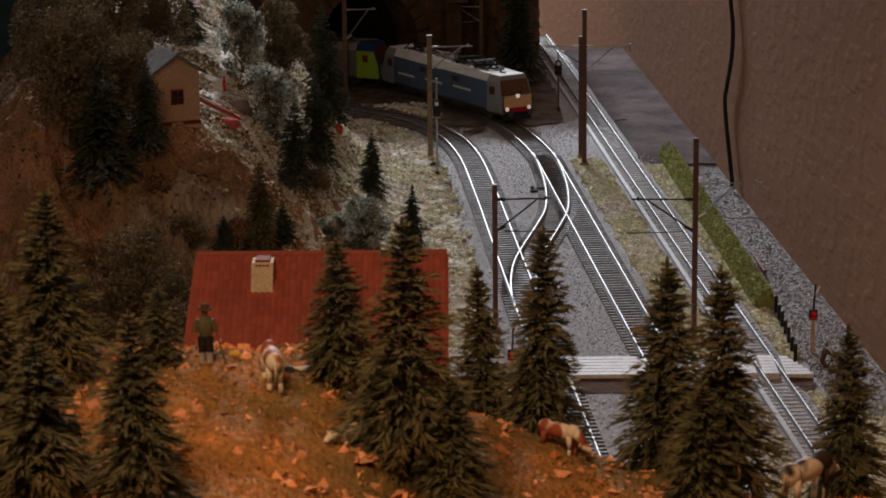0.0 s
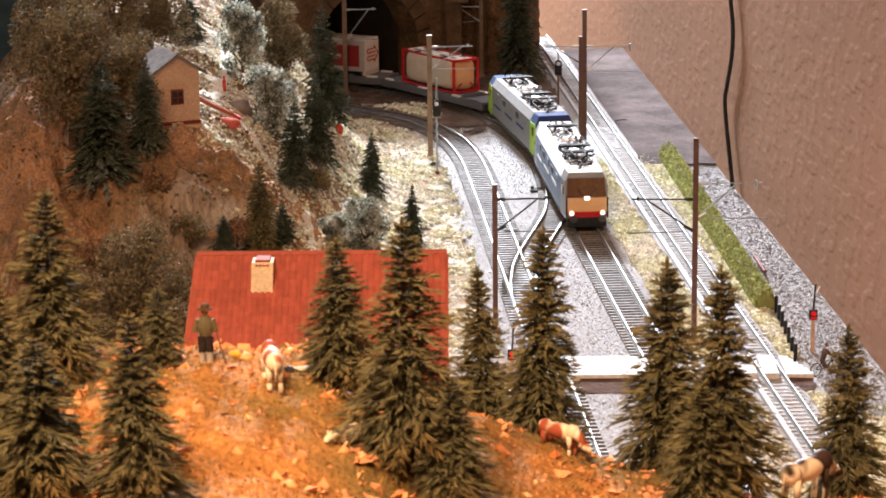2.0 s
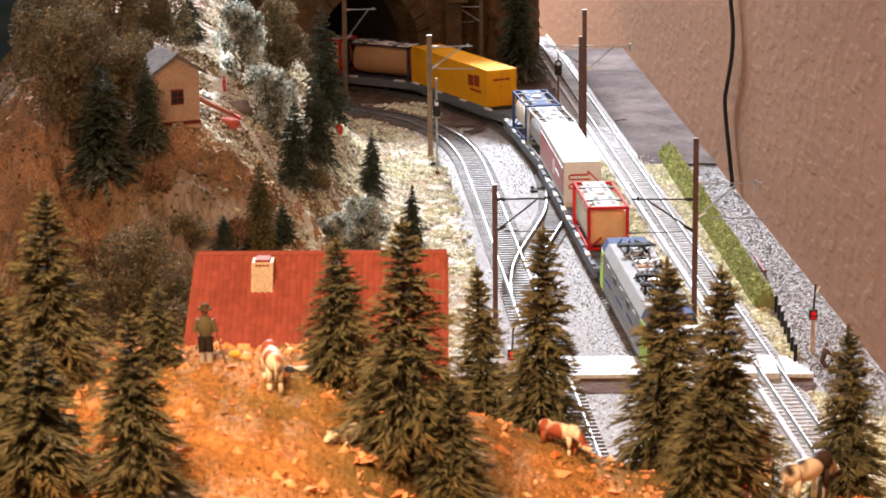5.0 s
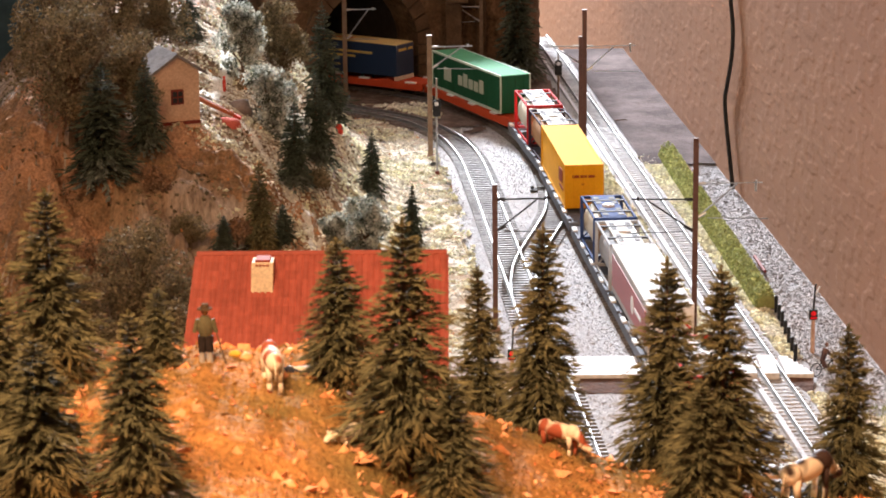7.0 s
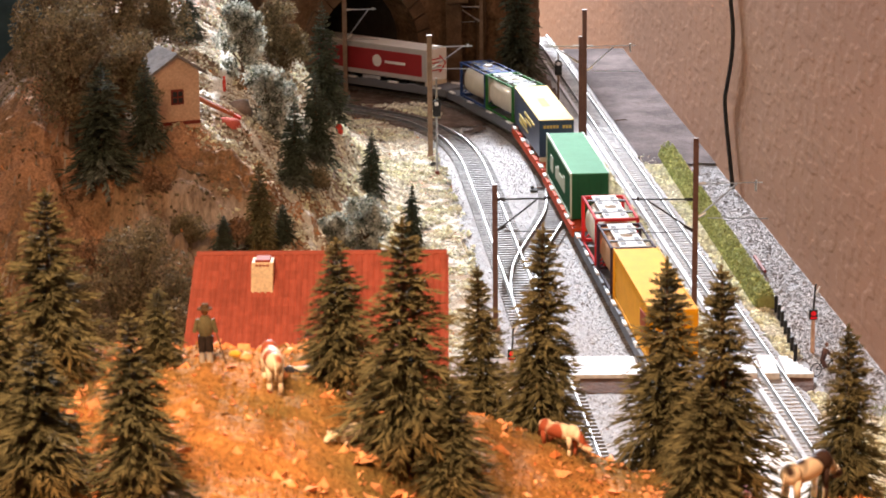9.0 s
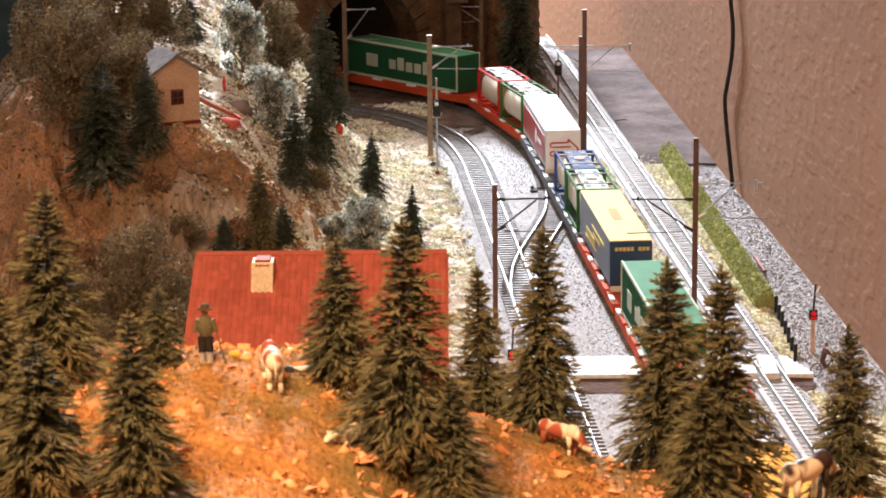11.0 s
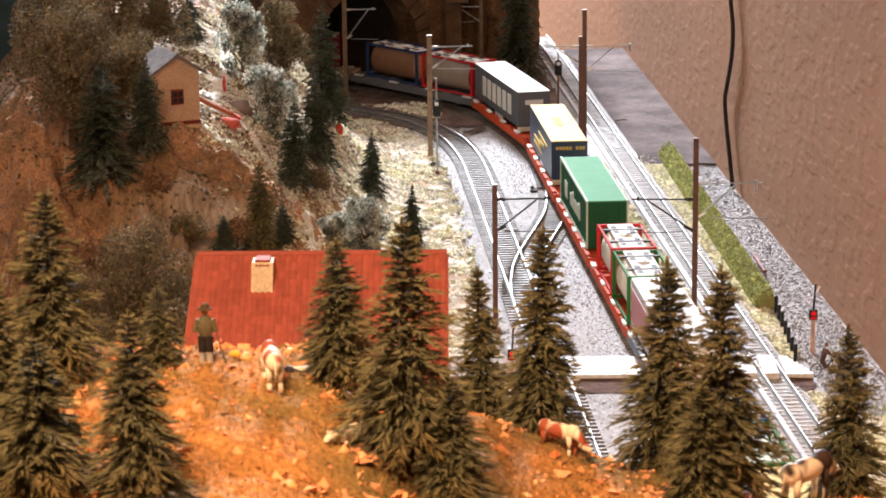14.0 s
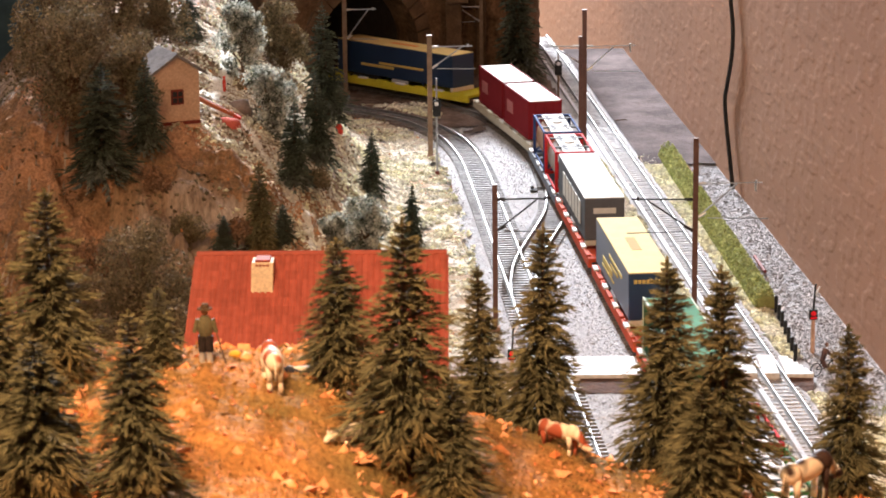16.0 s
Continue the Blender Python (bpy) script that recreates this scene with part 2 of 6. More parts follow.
def sheet(name, x0, x1, y0, y1, nx, ny, height, material, label, category, keep=None, smooth=True, kind="structure"):
    """A ground sheet z = height(x, y); cells outside keep are left away."""
    idx, v, f = {}, [], []
    for j in range(ny + 1):
        for i in range(nx + 1):
            x, y = x0 + (x1 - x0) * i / nx, y0 + (y1 - y0) * j / ny
            idx[i, j] = len(v)
            v.append((x, y, height(x, y)))
    for j in range(ny):
        for i in range(nx):
            x, y = x0 + (x1 - x0) * (i + 0.5) / nx, y0 + (y1 - y0) * (j + 0.5) / ny
            if keep is None or keep(x, y):
                f.append((idx[i, j], idx[i + 1, j], idx[i + 1, j + 1], idx[i, j + 1]))
    return thing(name, label, category, kind=kind, data=soup(name, v, f, material, smooth))


def ballast_h(x, y):
    d = abs(x - narrow_x(y))
    return -0.0048 + 0.0006 * fbm(x, y, 160) + 0.0014 * (1 - smooth01(0.011, 0.018, d))


def narrow_x(y):
    """Centre line of the narrow-gauge track."""
    return 0.1464 - 0.0713 * (y - 2.3264)


def slab_edge(x, y):
    return x - (0.1464 - 0.0713 * (y - 2.3264))


sheet("ground", -0.42, 0.34, 0.2, 2.80, 190, 520, ballast_h, M_BALLAST, "ground of fine grey ballast", "ground", keep=lambda x, y: x < wall_x(y) + 0.005)


# brown sheet over the ballast; the tunnel mouth's shade is put into its colour
M_BED_SHADE = mat("shade_darkened_track_bed", (0.11, 0.074, 0.056), (0.18, 0.13, 0.105), 0.95, scale=220, bump=0.001, bscale=600, c3=(0.085, 0.055, 0.042), fine=0.3)
sheet("shaded_bed", -0.30, 0.11, 2.28, 2.66, 140, 150, lambda x, y: ballast_h(x, y) + 0.0013, M_BED_SHADE, "brown track bed coloured dark for the shade before the tunnel", "ground",
      keep=lambda x, y: y > 2.385 + 0.10 * (x - 0.02) + 0.05 * fbm(x, y, 26, 51) and x < narrow_x(y) - 0.020)


def slab_h(x, y):
    return -0.0028 + 0.0006 * fbm(x, y, 30)



board = Build()
BN = 60
for i in range(BN + 1):
    y = 2.212 + (2.80 - 2.212) * i / BN
    for k in range(9):
        a, z = narrow_x(y) + 0.0145, wall_x(y) + 0.003
        x = a + (z - a) * k / 8
        board.v.append((x, y + (0.012 * fbm(x, 0, 40, 5) if i == 0 else 0), slab_h(x, y)))
board.f = [(i * 9 + k, i * 9 + k + 1, i * 9 + k + 10, i * 9 + k + 9) for i in range(BN) for k in range(8)]
thing("grey_board", "bare grey felt board beside the narrow-gauge track", "board", kind="structure", data=board.mesh("grey_board", M_SLAB, True))

# ---- the hill on the far side, with the hut's terrace ----


def foot_x(y):
    """Where the hillside meets the flat."""
    pts = [(1.0, 0.03), (1.45, 0.015), (1.6, -0.035), (1.8, -0.05), (2.0, -0.05), (2.2, -0.065), (2.35, -0.09), (2.45, -0.15), (2.6, -0.22), (3.0, -0.25)]
    for (y0, a), (y1, b) in zip(pts, pts[1:]):
        if y <= y1:
            return a + (b - a) * (y - y0) / (y1 - y0)
    return -0.25


def steps(pts, x):
    """Straight lines between the given points."""
    if x <= pts[0][0]:
        return pts[0][1]
    for (a, p), (b, q) in zip(pts, pts[1:]):
        if x <= b:
            return p + (q - p) * (x - a) / (b - a)
    return pts[-1][1]


CREST = [(-0.60, 0.06), (-0.40, 0.095), (-0.33, 0.125), (-0.27, 0.140), (-0.18, 0.112), (-0.145, 0.094), (-0.113, 0.068), (-0.09, 0.055), (-0.075, 0.033), (-0.05, 0.012), (-0.02, 0.002), (0.05, 0.0)]


def hill_h(x, y):
    w = 0.02 * fbm(x, y, 7, 3.0)
    if y > 1.8:
        xx = x - (foot_x(y) + 0.05) * smooth01(1.8, 1.9, y)
        h = steps(CREST, xx + 0.4 * w) + 0.045 * (y - 1.8) * smooth01(-0.03, -0.12, xx) - 0.7 * max(0.0, -0.285 - x)
    else:
        d = 1.8 - y + w
        h = steps(CREST, x + 0.5 * w) * (1 - (0.50 - 0.34 * smooth01(-0.125, -0.095, x)) * smooth01(0.0, 0.13, d) - 0.42 * smooth01(0.12, 0.42, d))
    h = max(h, 0.058 * smooth01(0.03, 0.0, x) * smooth01(1.50, 1.38, y))
    rough = smooth01(0.004, 0.03, h)
    ledge = 0.010 * abs(fbm(x, y, 26, 8.0)) * smooth01(1.88, 1.80, y) - 0.010 * smooth01(0.0, 0.15, abs(fbm(x, y * 0.6, 12, 18.0)) - 0.02) * smooth01(1.86, 1.78, y)
    gully = smooth01(1.88, 1.80, y) * smooth01(1.45, 1.6, y) * smooth01(0.012, 0.045, h)
    ledge -= gully * 0.016 * max(0.0, 0.35 - abs(fbm(x + 0.30 * y, y * 0.12, 22, 61))) - gully * 0.004 * fbm(x + 0.3 * y, y * 0.2, 85, 63)
    return h - 0.004 + rough * (0.007 * fbm(x, y, 16, 1.0) + (0.004 + 0.003 * smooth01(1.86, 1.78, y)) * fbm(x, y, 45, 2.0) + ledge)


sheet("hillside", -0.62, 0.05, 1.05, 2.62, 200, 420, hill_h, M_ROCK, "brown rocky autumn hillside", "hill", keep=lambda x, y: hill_h(x, y) > 0.0005 and not (y > 2.38 and x > foot_x(y) + 0.01) and not (y < 1.6 and x > 0.035))


def meadow_h(x, y):
    """The near hill, a turf shell under which the lines run out of view."""
    pts = [(-0.30, 0.196), (-0.16, 0.199), (-0.08, 0.213), (-0.04, 0.205), (0.0, 0.185), (0.04, 0.170), (0.08, 0.158), (0.14, 0.149), (0.25, 0.147)]
    z = pts[-1][1]
    for (a, p), (b, q) in zip(pts, pts[1:]):
        if x <= b:
            z = p + (q - p) * max(0, (x - a) / (b - a))
            break
    z -= 0.20 * max(0.0, 0.86 - y) * 0.5
    z -= 0.9 * max(0.0, y - (0.905 + 0.02 * fbm(x, 0, 20, 5))) ** 1.25
    return z + 0.0035 * fbm(x, y, 30, 4.0) + 0.0015 * fbm(x, y, 90, 6.0)


sheet("near_meadow", -0.30, 0.22, 0.55, 1.06, 200, 190, meadow_h, M_MEADOW, "orange-brown autumn meadow on the near hill", "meadow")

# ---- train ----
SPEED, T0 = 0.2115, 9.0


def rail_pose(front, rear, t):
    """The pose of a vehicle whose ends are so far ahead of the train's mark: x forward, z up, origin midway on the rails."""
    u = SPEED * (t - T0)
    inset = 0.18 * (front - rear)
    p, q = Vector(main_line(u + front - inset)), Vector(main_line(u + rear + inset))
    c = (p + q) / 2
    return Matrix.Translation((c.x, c.y, 0)) @ Matrix.Rotation(math.atan2((p - q).y, (p - q).x), 4, "Z")


MOVERS = []


def mover(ob, front, rear, dx=0.0, dz=0.0):
    MOVERS.append((ob, front, rear, dx, dz))
    return ob


def motions():
    for ob, front, rear, dx, dz in MOVERS:
        rows = []
        for i in range(65):
            t = i * 0.25
            rows.append((t, rail_pose(front, rear, t) @ Matrix.Translation((dx, 0, dz))))
        walk(ob, rows)


DECK = 0.0125


# ---- plants ----
def spruce_mesh(seed, whorls, fronds, spikes, droop=0.35, fat=1.0):
    """A crown of drooping fronds for a tree of height 1 and radius 0.24."""
    r = random.Random(seed)
    v, f = [], []

    def spike(p, d, length, w):
        d = d.normalized()
        s = d.cross(Vector((0, 0, 1)))
        s = (s.normalized() if s.length > 1e-4 else Vector((1, 0, 0))) * w
        up = s.cross(d).normalized() * w * 0.55
        m, o = p + d * length * 0.45, len(v)
        v.extend([tuple(p), tuple(m + s - up * 0.3), tuple(m - s - up * 0.3), tuple(m + up), tuple(p + d * length)])
        f.extend([(o, o + 3, o + 1), (o, o + 2, o + 3), (o + 1, o + 3, o + 4), (o + 3, o + 2, o + 4), (o, o + 1, o + 2), (o + 1, o + 4, o + 2)])

    for k in range(whorls):
        q = (k + 0.3 * r.random()) / whorls
        z = 0.07 + 0.91 * q
        rad = 0.24 * min(1 - q, 0.84) ** 0.80 * (0.74 + 0.46 * r.random()) + 0.012
        n = max(5, int(fronds * (1 - 0.55 * q)))
        off = r.random() * 6.28
        for i in range(n):
            if r.random() < 0.15:
                continue
            a = off + 6.283 * i / n + r.uniform(-0.22, 0.22)
            out = Vector((math.cos(a), math.sin(a), 0))
            ln = rad * r.uniform(0.58, 1.22)
            dr = droop * r.uniform(0.6, 1.4) * (1 - 0.7 * q)
            tilt = 0.5 * q ** 2
            for s in range(spikes):
                t = (s + 0.5) / spikes
                p = Vector((0, 0, z)) + out * ln * t * 0.86 + Vector((0, 0, -dr * ln * t * t + tilt * ln * t))
                side = Vector((-out.y, out.x, 0)) * r.uniform(-1.0, 1.0) * (1.05 - 0.5 * t)
                d = out * 0.8 + side + Vector((0, 0, r.uniform(-0.42, 0.18) - dr * t * 0.7 + tilt))
                spike(p, d, ln * r.uniform(0.20, 0.36) + 0.013, 0.0062 * fat * r.uniform(0.7, 1.3))
    for i in range(14):
        a = r.random() * 6.28
        spike(Vector((0, 0, 0.93 + 0.004 * i)), Vector((math.cos(a) * 0.35, math.sin(a) * 0.35, 1)), 0.03, 0.007)
    return v, f


M_BARK = mat("brown_bark", (0.09, 0.055, 0.035), (0.15, 0.10, 0.06), 0.9, scale=90, bump=0.001)
M_SPRUCE = mat("olive_needles", (0.100, 0.092, 0.047), (0.160, 0.138, 0.068), 0.85, scale=40, island=0.5, fine=0.2, c3=(0.13, 0.085, 0.03))
M_SPRUCE_D = mat("dark_green_needles", (0.060, 0.078, 0.056), (0.11, 0.13, 0.092), 0.85, scale=40, island=0.6, fine=0.2, thin=0.25, c3=(0.19, 0.21, 0.175))
CROWNS = [spruce_mesh(11 + i, 36, 17, 22) for i in range(3)]
CROWNS_FAR = [spruce_mesh(31 + i, 30, 17, 15, 0.45, 2.1) for i in range(3)]


def spruce(x, y, z, h, rad, k, material, crowns, label, group, lean=0.0):
    ob = thing("spruce_tree", label, "tree", group, m=Matrix.Translation((x, y, z)) @ Matrix.Rotation(lean, 4, "Y"))
    part("trunk", Build().rod((0, 0, -0.004), (0, 0, h * 0.97), h * 0.022, h * 0.004, 8), M_BARK, ob)
    v, f = crowns[k % len(crowns)]
    s, a = rad / 0.22, k * 1.7
    pts = [((px * math.cos(a) - py * math.sin(a)) * s, (px * math.sin(a) + py * math.cos(a)) * s, pz * h) for px, py, pz in v]
    part("crown", soup("crown", pts, f, material), material, ob)
    return ob


NEAR_SPRUCES = [(-0.012, 0.8313, 0.188, 0.0835, 0.0195), (-0.0345, 0.8742, 0.202, 0.0525, 0.0150), (0.002, 0.8203, 0.180, 0.0415, 0.0130), (0.0145, 0.975, 0.145, 0.0745, 0.0140),
                (0.0358, 0.95, 0.153, 0.0880, 0.0180), (0.079, 0.92, 0.1535, 0.0820, 0.0195), (0.0972, 0.8956, 0.155, 0.0835, 0.0180), (0.087, 0.8767, 0.1565, 0.0455, 0.0148),
                (0.149, 0.95, 0.130, 0.0725, 0.0160), (-0.132, 0.8785, 0.2035, 0.0680, 0.0175), (-0.0902, 0.7621, 0.201, 0.0595, 0.0155), (-0.1209, 0.7768, 0.197, 0.0525, 0.0185),
                (-0.1358, 0.7934, 0.196, 0.0685, 0.0145), (-0.0962, 0.8762, 0.208, 0.0300, 0.0100)]
for i, (x, y, z, h, rad) in enumerate(NEAR_SPRUCES):
    spruce(x, y, z, h, rad, i, M_SPRUCE, CROWNS, "olive-brown bristly model spruce on the near meadow", "spruces on the near meadow", rng.uniform(-0.03, 0.03))
FAR_SPRUCES = [(-0.0924, 2.1601, 0.045, 0.0985, 0.0190), (-0.0909, 1.9456, 0.055, 0.0700, 0.0150), (-0.103, 1.8508, 0.059, 0.0610, 0.0140), (-0.0554, 2.0405, 0.008, 0.0525, 0.0118),
               (-0.0222, 1.9168, -0.003, 0.0490, 0.0096), (-0.198, 2.1127, 0.122, 0.0390, 0.0130), (-0.1424, 1.7043, 0.047, 0.0260, 0.0085), (-0.1038, 1.7332, 0.040, 0.0340, 0.0100),
               (-0.223, 1.7352, 0.090, 0.0780, 0.0230), (-0.1957, 1.7682, 0.102, 0.0640, 0.0125), (0.0765, 2.615, 0.0, 0.1150, 0.0240)]
for i, (x, y, z, h, rad) in enumerate(FAR_SPRUCES):
    spruce(x, y, z, h, rad * 0.98, i + 3, M_SPRUCE_D, CROWNS_FAR, "dark green model spruce on the rocky hillside", "spruces on the hillside", rng.uniform(-0.04, 0.04))
spruce(-0.1192, 1.7249, 0.044, 0.060, 0.0120, 5, M_SPRUCE, CROWNS_FAR, "brownish model spruce below the rock edge", "spruces on the hillside")


def leafy(name, x, y, z, h, rad, seed, material, label, n=1500, leaf=0.0017, group="leafy trees on the hillside"):
    """A bush or tree: forked limbs and many small leaves in uneven clumps."""
    r = random.Random(seed)
    ob = thing(name, label, "tree", group, m=Matrix.Translation((x, y, z)))
    b = Build().rod((0, 0, -0.004), (0, 0, h * 0.45), rad * 0.09, rad * 0.05, 7)
    v, f = [], []
    hubs = []
    for i in range(36):
        a, q = r.random() * 6.28, r.random()
        e = Vector((math.cos(a) * rad * r.uniform(0.25, 1.0), math.sin(a) * rad * r.uniform(0.25, 1.0), h * (0.13 + 0.77 * q)))
        e.x, e.y = e.x * (1.15 - 0.6 * q), e.y * (1.15 - 0.6 * q)
        b.rod((0, 0, h * (0.08 + 0.3 * q)), e, rad * 0.035, rad * 0.012, 5)
        hubs.append((e, r.uniform(0.17, 0.36)))
    for i in range(n):
        e, s = hubs[r.randrange(len(hubs))]
        d = Vector((r.gauss(0, 1), r.gauss(0, 1), r.gauss(0, 0.8)))
        p = e + d.normalized() * rad * s * (0.4 + 0.6 * r.random() ** 0.5) * 1.25
        p.z = max(p.z, 0.001)
        u, w = Vector((r.gauss(0, 1), r.gauss(0, 1), r.gauss(0, 1))).normalized(), Vector((r.gauss(0, 1), r.gauss(0, 1), r.gauss(0, 1))).normalized()
        q = leaf * r.uniform(0.6, 1.4)
        o = len(v)
        v.extend([tuple(p), tuple(p + u * q + w * q * 0.3), tuple(p + u * q * 0.9 + w * q), tuple(p + w * q * 0.8)])
        f.append((o, o + 1, o + 2, o + 3))
    part("branch_frame", b, M_BARK, ob)
    part("crown", soup("crown", v, f, material), material, ob)
    return ob


# pale colour of the grey-green leaves paints backlit highlights over a dark base
M_LEAF_G = mat("grey_green_foam_highlit", (0.55, 0.56, 0.49), (0.10, 0.112, 0.08), 0.9, scale=130, spread=(0.45, 0.60), island=0.45, thin=0.3)
M_LEAF_B = mat("brown_green_foam_leaves", (0.17, 0.138, 0.080), (0.27, 0.222, 0.135), 0.9, scale=60, island=0.45, c3=(0.15, 0.10, 0.05), thin=0.06)
for i, (x, y, z, h, rad) in enumerate([(-0.0569, 1.8384, 0.012, 0.044, 0.0185), (-0.1515, 2.0426, 0.100, 0.063, 0.020), (-0.1243, 1.9374, 0.077, 0.052, 0.0235), (-0.0747, 1.7951, 0.027, 0.023, 0.0130)]):
    leafy("leafy_tree", x, y, z, h, rad, 50 + i, M_LEAF_G, "grey-green crumbly model bush on the hillside", 8000)
for i, (x, y, z, h, rad) in enumerate([(-0.2435, 1.7579, 0.112, 0.098, 0.036), (-0.2166, 1.8033, 0.119, 0.057, 0.023), (-0.1819, 1.5723, 0.036, 0.062, 0.030), (-0.1305, 2.2014, 0.080, 0.065, 0.021),
                                       (-0.1606, 1.5228, 0.022, 0.040, 0.017), (-0.2216, 2.0426, 0.130, 0.047, 0.029), (-0.262, 1.83, 0.13, 0.10, 0.03), (-0.236, 1.92, 0.128, 0.075, 0.032), (-0.215, 1.50, 0.04, 0.05, 0.025)]):
    leafy("leafy_tree", x, y, z, h, rad, 70 + i, M_LEAF_B, "brown autumn model tree with crumbly leaves", 10000)

M_LEAF_R = mat("russet_foam_leaves", (0.29, 0.165, 0.095), (0.21, 0.135, 0.085), 0.9, scale=60, island=0.5)
for i, (x, y, z, h, rad) in enumerate([(-0.166, 1.7064, 0.056, 0.016, 0.012), (-0.1904, 1.7394, 0.082, 0.014, 0.011),
                                       (-0.1344, 1.7229, 0.051, 0.014, 0.010), (-0.0896, 1.8838, 0.050, 0.013, 0.011), (-0.215, 1.62, 0.045, 0.030, 0.022), (-0.155, 1.60, 0.036, 0.028, 0.020)]):
    leafy("shrub", x, y, z, h, rad, 110 + i, M_LEAF_R if i % 3 else M_LEAF_B, "low russet shrub on the rocky slope", 2200, group="shrubs on the hillside")


# ---- ground cover ----
def scatter(name, count, region, height, size, material, label, category, seed, flat=1.0, blade=False):
    """Loose clumps, flakes or blades over a ground sheet, joined into one mesh of stuff."""
    r = random.Random(seed)
    v, f, made, tries = [], [], 0, 0
    x0, x1, y0, y1, inside = region
    while made < count and tries < count * 12:
        tries += 1
        x, y = r.uniform(x0, x1), r.uniform(y0, y1)
        k = inside(x, y)
        if k <= 0 or r.random() > k:
            continue
        made += 1
        p, s, o = Vector((x, y, height(x, y))), r.uniform(*size), len(v)
        if blade:
            a = r.random() * 6.28
            w = Vector((math.cos(a), math.sin(a), 0)) * s * 0.13
            t = Vector((r.gauss(0, 0.45), r.gauss(0, 0.45), 1)) * s
            v.extend([tuple(p - w), tuple(p + w), tuple(p + t)])
            f.append((o, o + 1, o + 2))
            continue
        rot = Euler((r.gauss(0, 0.7), r.gauss(0, 0.7), r.random() * 6.28)).to_matrix()
        for c in ((1, 0, 0), (0.1, 0.9, 0), (-0.9, 0.2, 0), (-0.2, -1, 0), (0.1, 0, 0.9), (0, 0, -0.9)):
            q = Vector(c) * r.uniform(0.6, 1.2) * s
            q.z *= flat
            v.append(tuple(p + rot @ q + Vector((0, 0, s * flat * 0.3))))
        f.extend([(o, o + 1, o + 4), (o + 1, o + 2, o + 4), (o + 2, o + 3, o + 4), (o + 3, o, o + 4), (o + 1, o, o + 5), (o + 2, o + 1, o + 5), (o + 3, o + 2, o + 5), (o, o + 3, o + 5)])
    return thing(name, label, category, kind="stuff", data=soup(name, v, f, material))


def path_dist(path, x, y):
    return min((px - x) ** 2 + (py - y) ** 2 for px, py in path) ** 0.5


A_NEAR = [q for q in PATH_A if 1.2 < q[1] < 2.6]


def siding_x(y):
    best = min(A_NEAR, key=lambda q: abs(q[1] - y))
    return best[0]


SX = {round(1.2 + 0.01 * i, 2): siding_x(1.2 + 0.01 * i) for i in range(130)}


def flat_h(x, y):
    return max(ballast_h(x, y), hill_h(x, y)) if x < 0.03 else ballast_h(x, y)


def verge_left(x, y):
    d = SX[min(2.48, max(1.2, round(y, 2)))] - x
    if y > 2.32:
        d = path_dist(A_NEAR, x, y) if x < SX[2.40] + 0.02 else 0
    lim = 0.10 if y < 2.3 else 0.05
    return smooth01(0.021, 0.034, d) * (1 if d < lim else 0.35) * (0.55 + 0.6 * fbm(x, y, 30, 7) + 0.3)


def verge_mid(x, y):
    a, b = straight_x(y) + 0.020, narrow_x(y) - 0.0165
    if y > 2.24 or y < 1.63:
        return 0.0
    return smooth01(a, a + 0.006, x) * smooth01(b, b - 0.004, x) * (0.75 + 0.7 * fbm(x, y, 30, 9))


def verge_right(x, y):
    a = narrow_x(y) + 0.0135
    b = 0.218 - 0.055 * (y - 1.74) + (0.0 if y > 1.5 else 0.05)
    if not (1.625 < y < 2.25 or 1.2 < y < 1.55):
        return 0.0
    return smooth01(a, a + 0.003, x) * smooth01(b, b - 0.002, x)


def verge_front(x, y):
    """Between the main and the narrow track in front of the crossing."""
    a, b = straight_x(y) + 0.022, narrow_x(y) - 0.0165
    return 1.0 if a < x < b and 1.2 < y < 1.52 else 0.0


M_FOAM = mat("pale_yellow_green_foam", (0.86, 0.86, 0.70), (0.70, 0.68, 0.48), 0.95, scale=60, island=0.38, c3=(0.84, 0.81, 0.72), thin=0.25)
M_FOAM_O = mat("rust_leaf_flakes", (0.55, 0.20, 0.07), (0.66, 0.30, 0.12), 0.85, scale=60, island=0.4)
sheet("verge_mat", -0.16, 0.08, 1.25, 2.50, 160, 480, lambda x, y: flat_h(x, y) + 0.0010, M_GRASS_DRY, "pale dry grass mat beside the siding", "grass", keep=lambda x, y: verge_left(x, y) > 0.5 + 0.25 * fbm(x, y, 40, 17) and hill_h(x, y) < 0.014 + 0.012 * fbm(x, y, 25, 19))
scatter("dry_grass", 15000, (-0.15, 0.07, 1.45, 2.50, lambda x, y: verge_left(x, y) * smooth01(-0.35, 0.1, fbm(x, y, 35, 27)) * (1 if hill_h(x, y) < 0.05 else 0.15)), flat_h, (0.0009, 0.0033), M_FOAM, "pale yellow-green grass clumps beside the siding", "grass", 3, 0.7)
scatter("dry_grass", 13000, (0.09, 0.20, 1.60, 2.26, verge_mid), ballast_h, (0.0009, 0.0026), M_FOAM, "pale yellow grass clumps between the tracks", "grass", 4, 0.8)
scatter("dry_grass", 15000, (0.15, 0.29, 1.2, 2.25, verge_right), ballast_h, (0.0009, 0.0026), M_FOAM, "pale yellow grass clumps beside the narrow track", "grass", 5, 0.8)
scatter("dry_grass", 1500, (0.10, 0.24, 1.2, 1.53, verge_front), ballast_h, (0.0008, 0.0022), M_FOAM, "pale yellow grass clumps before the crossing", "grass", 6, 0.8)
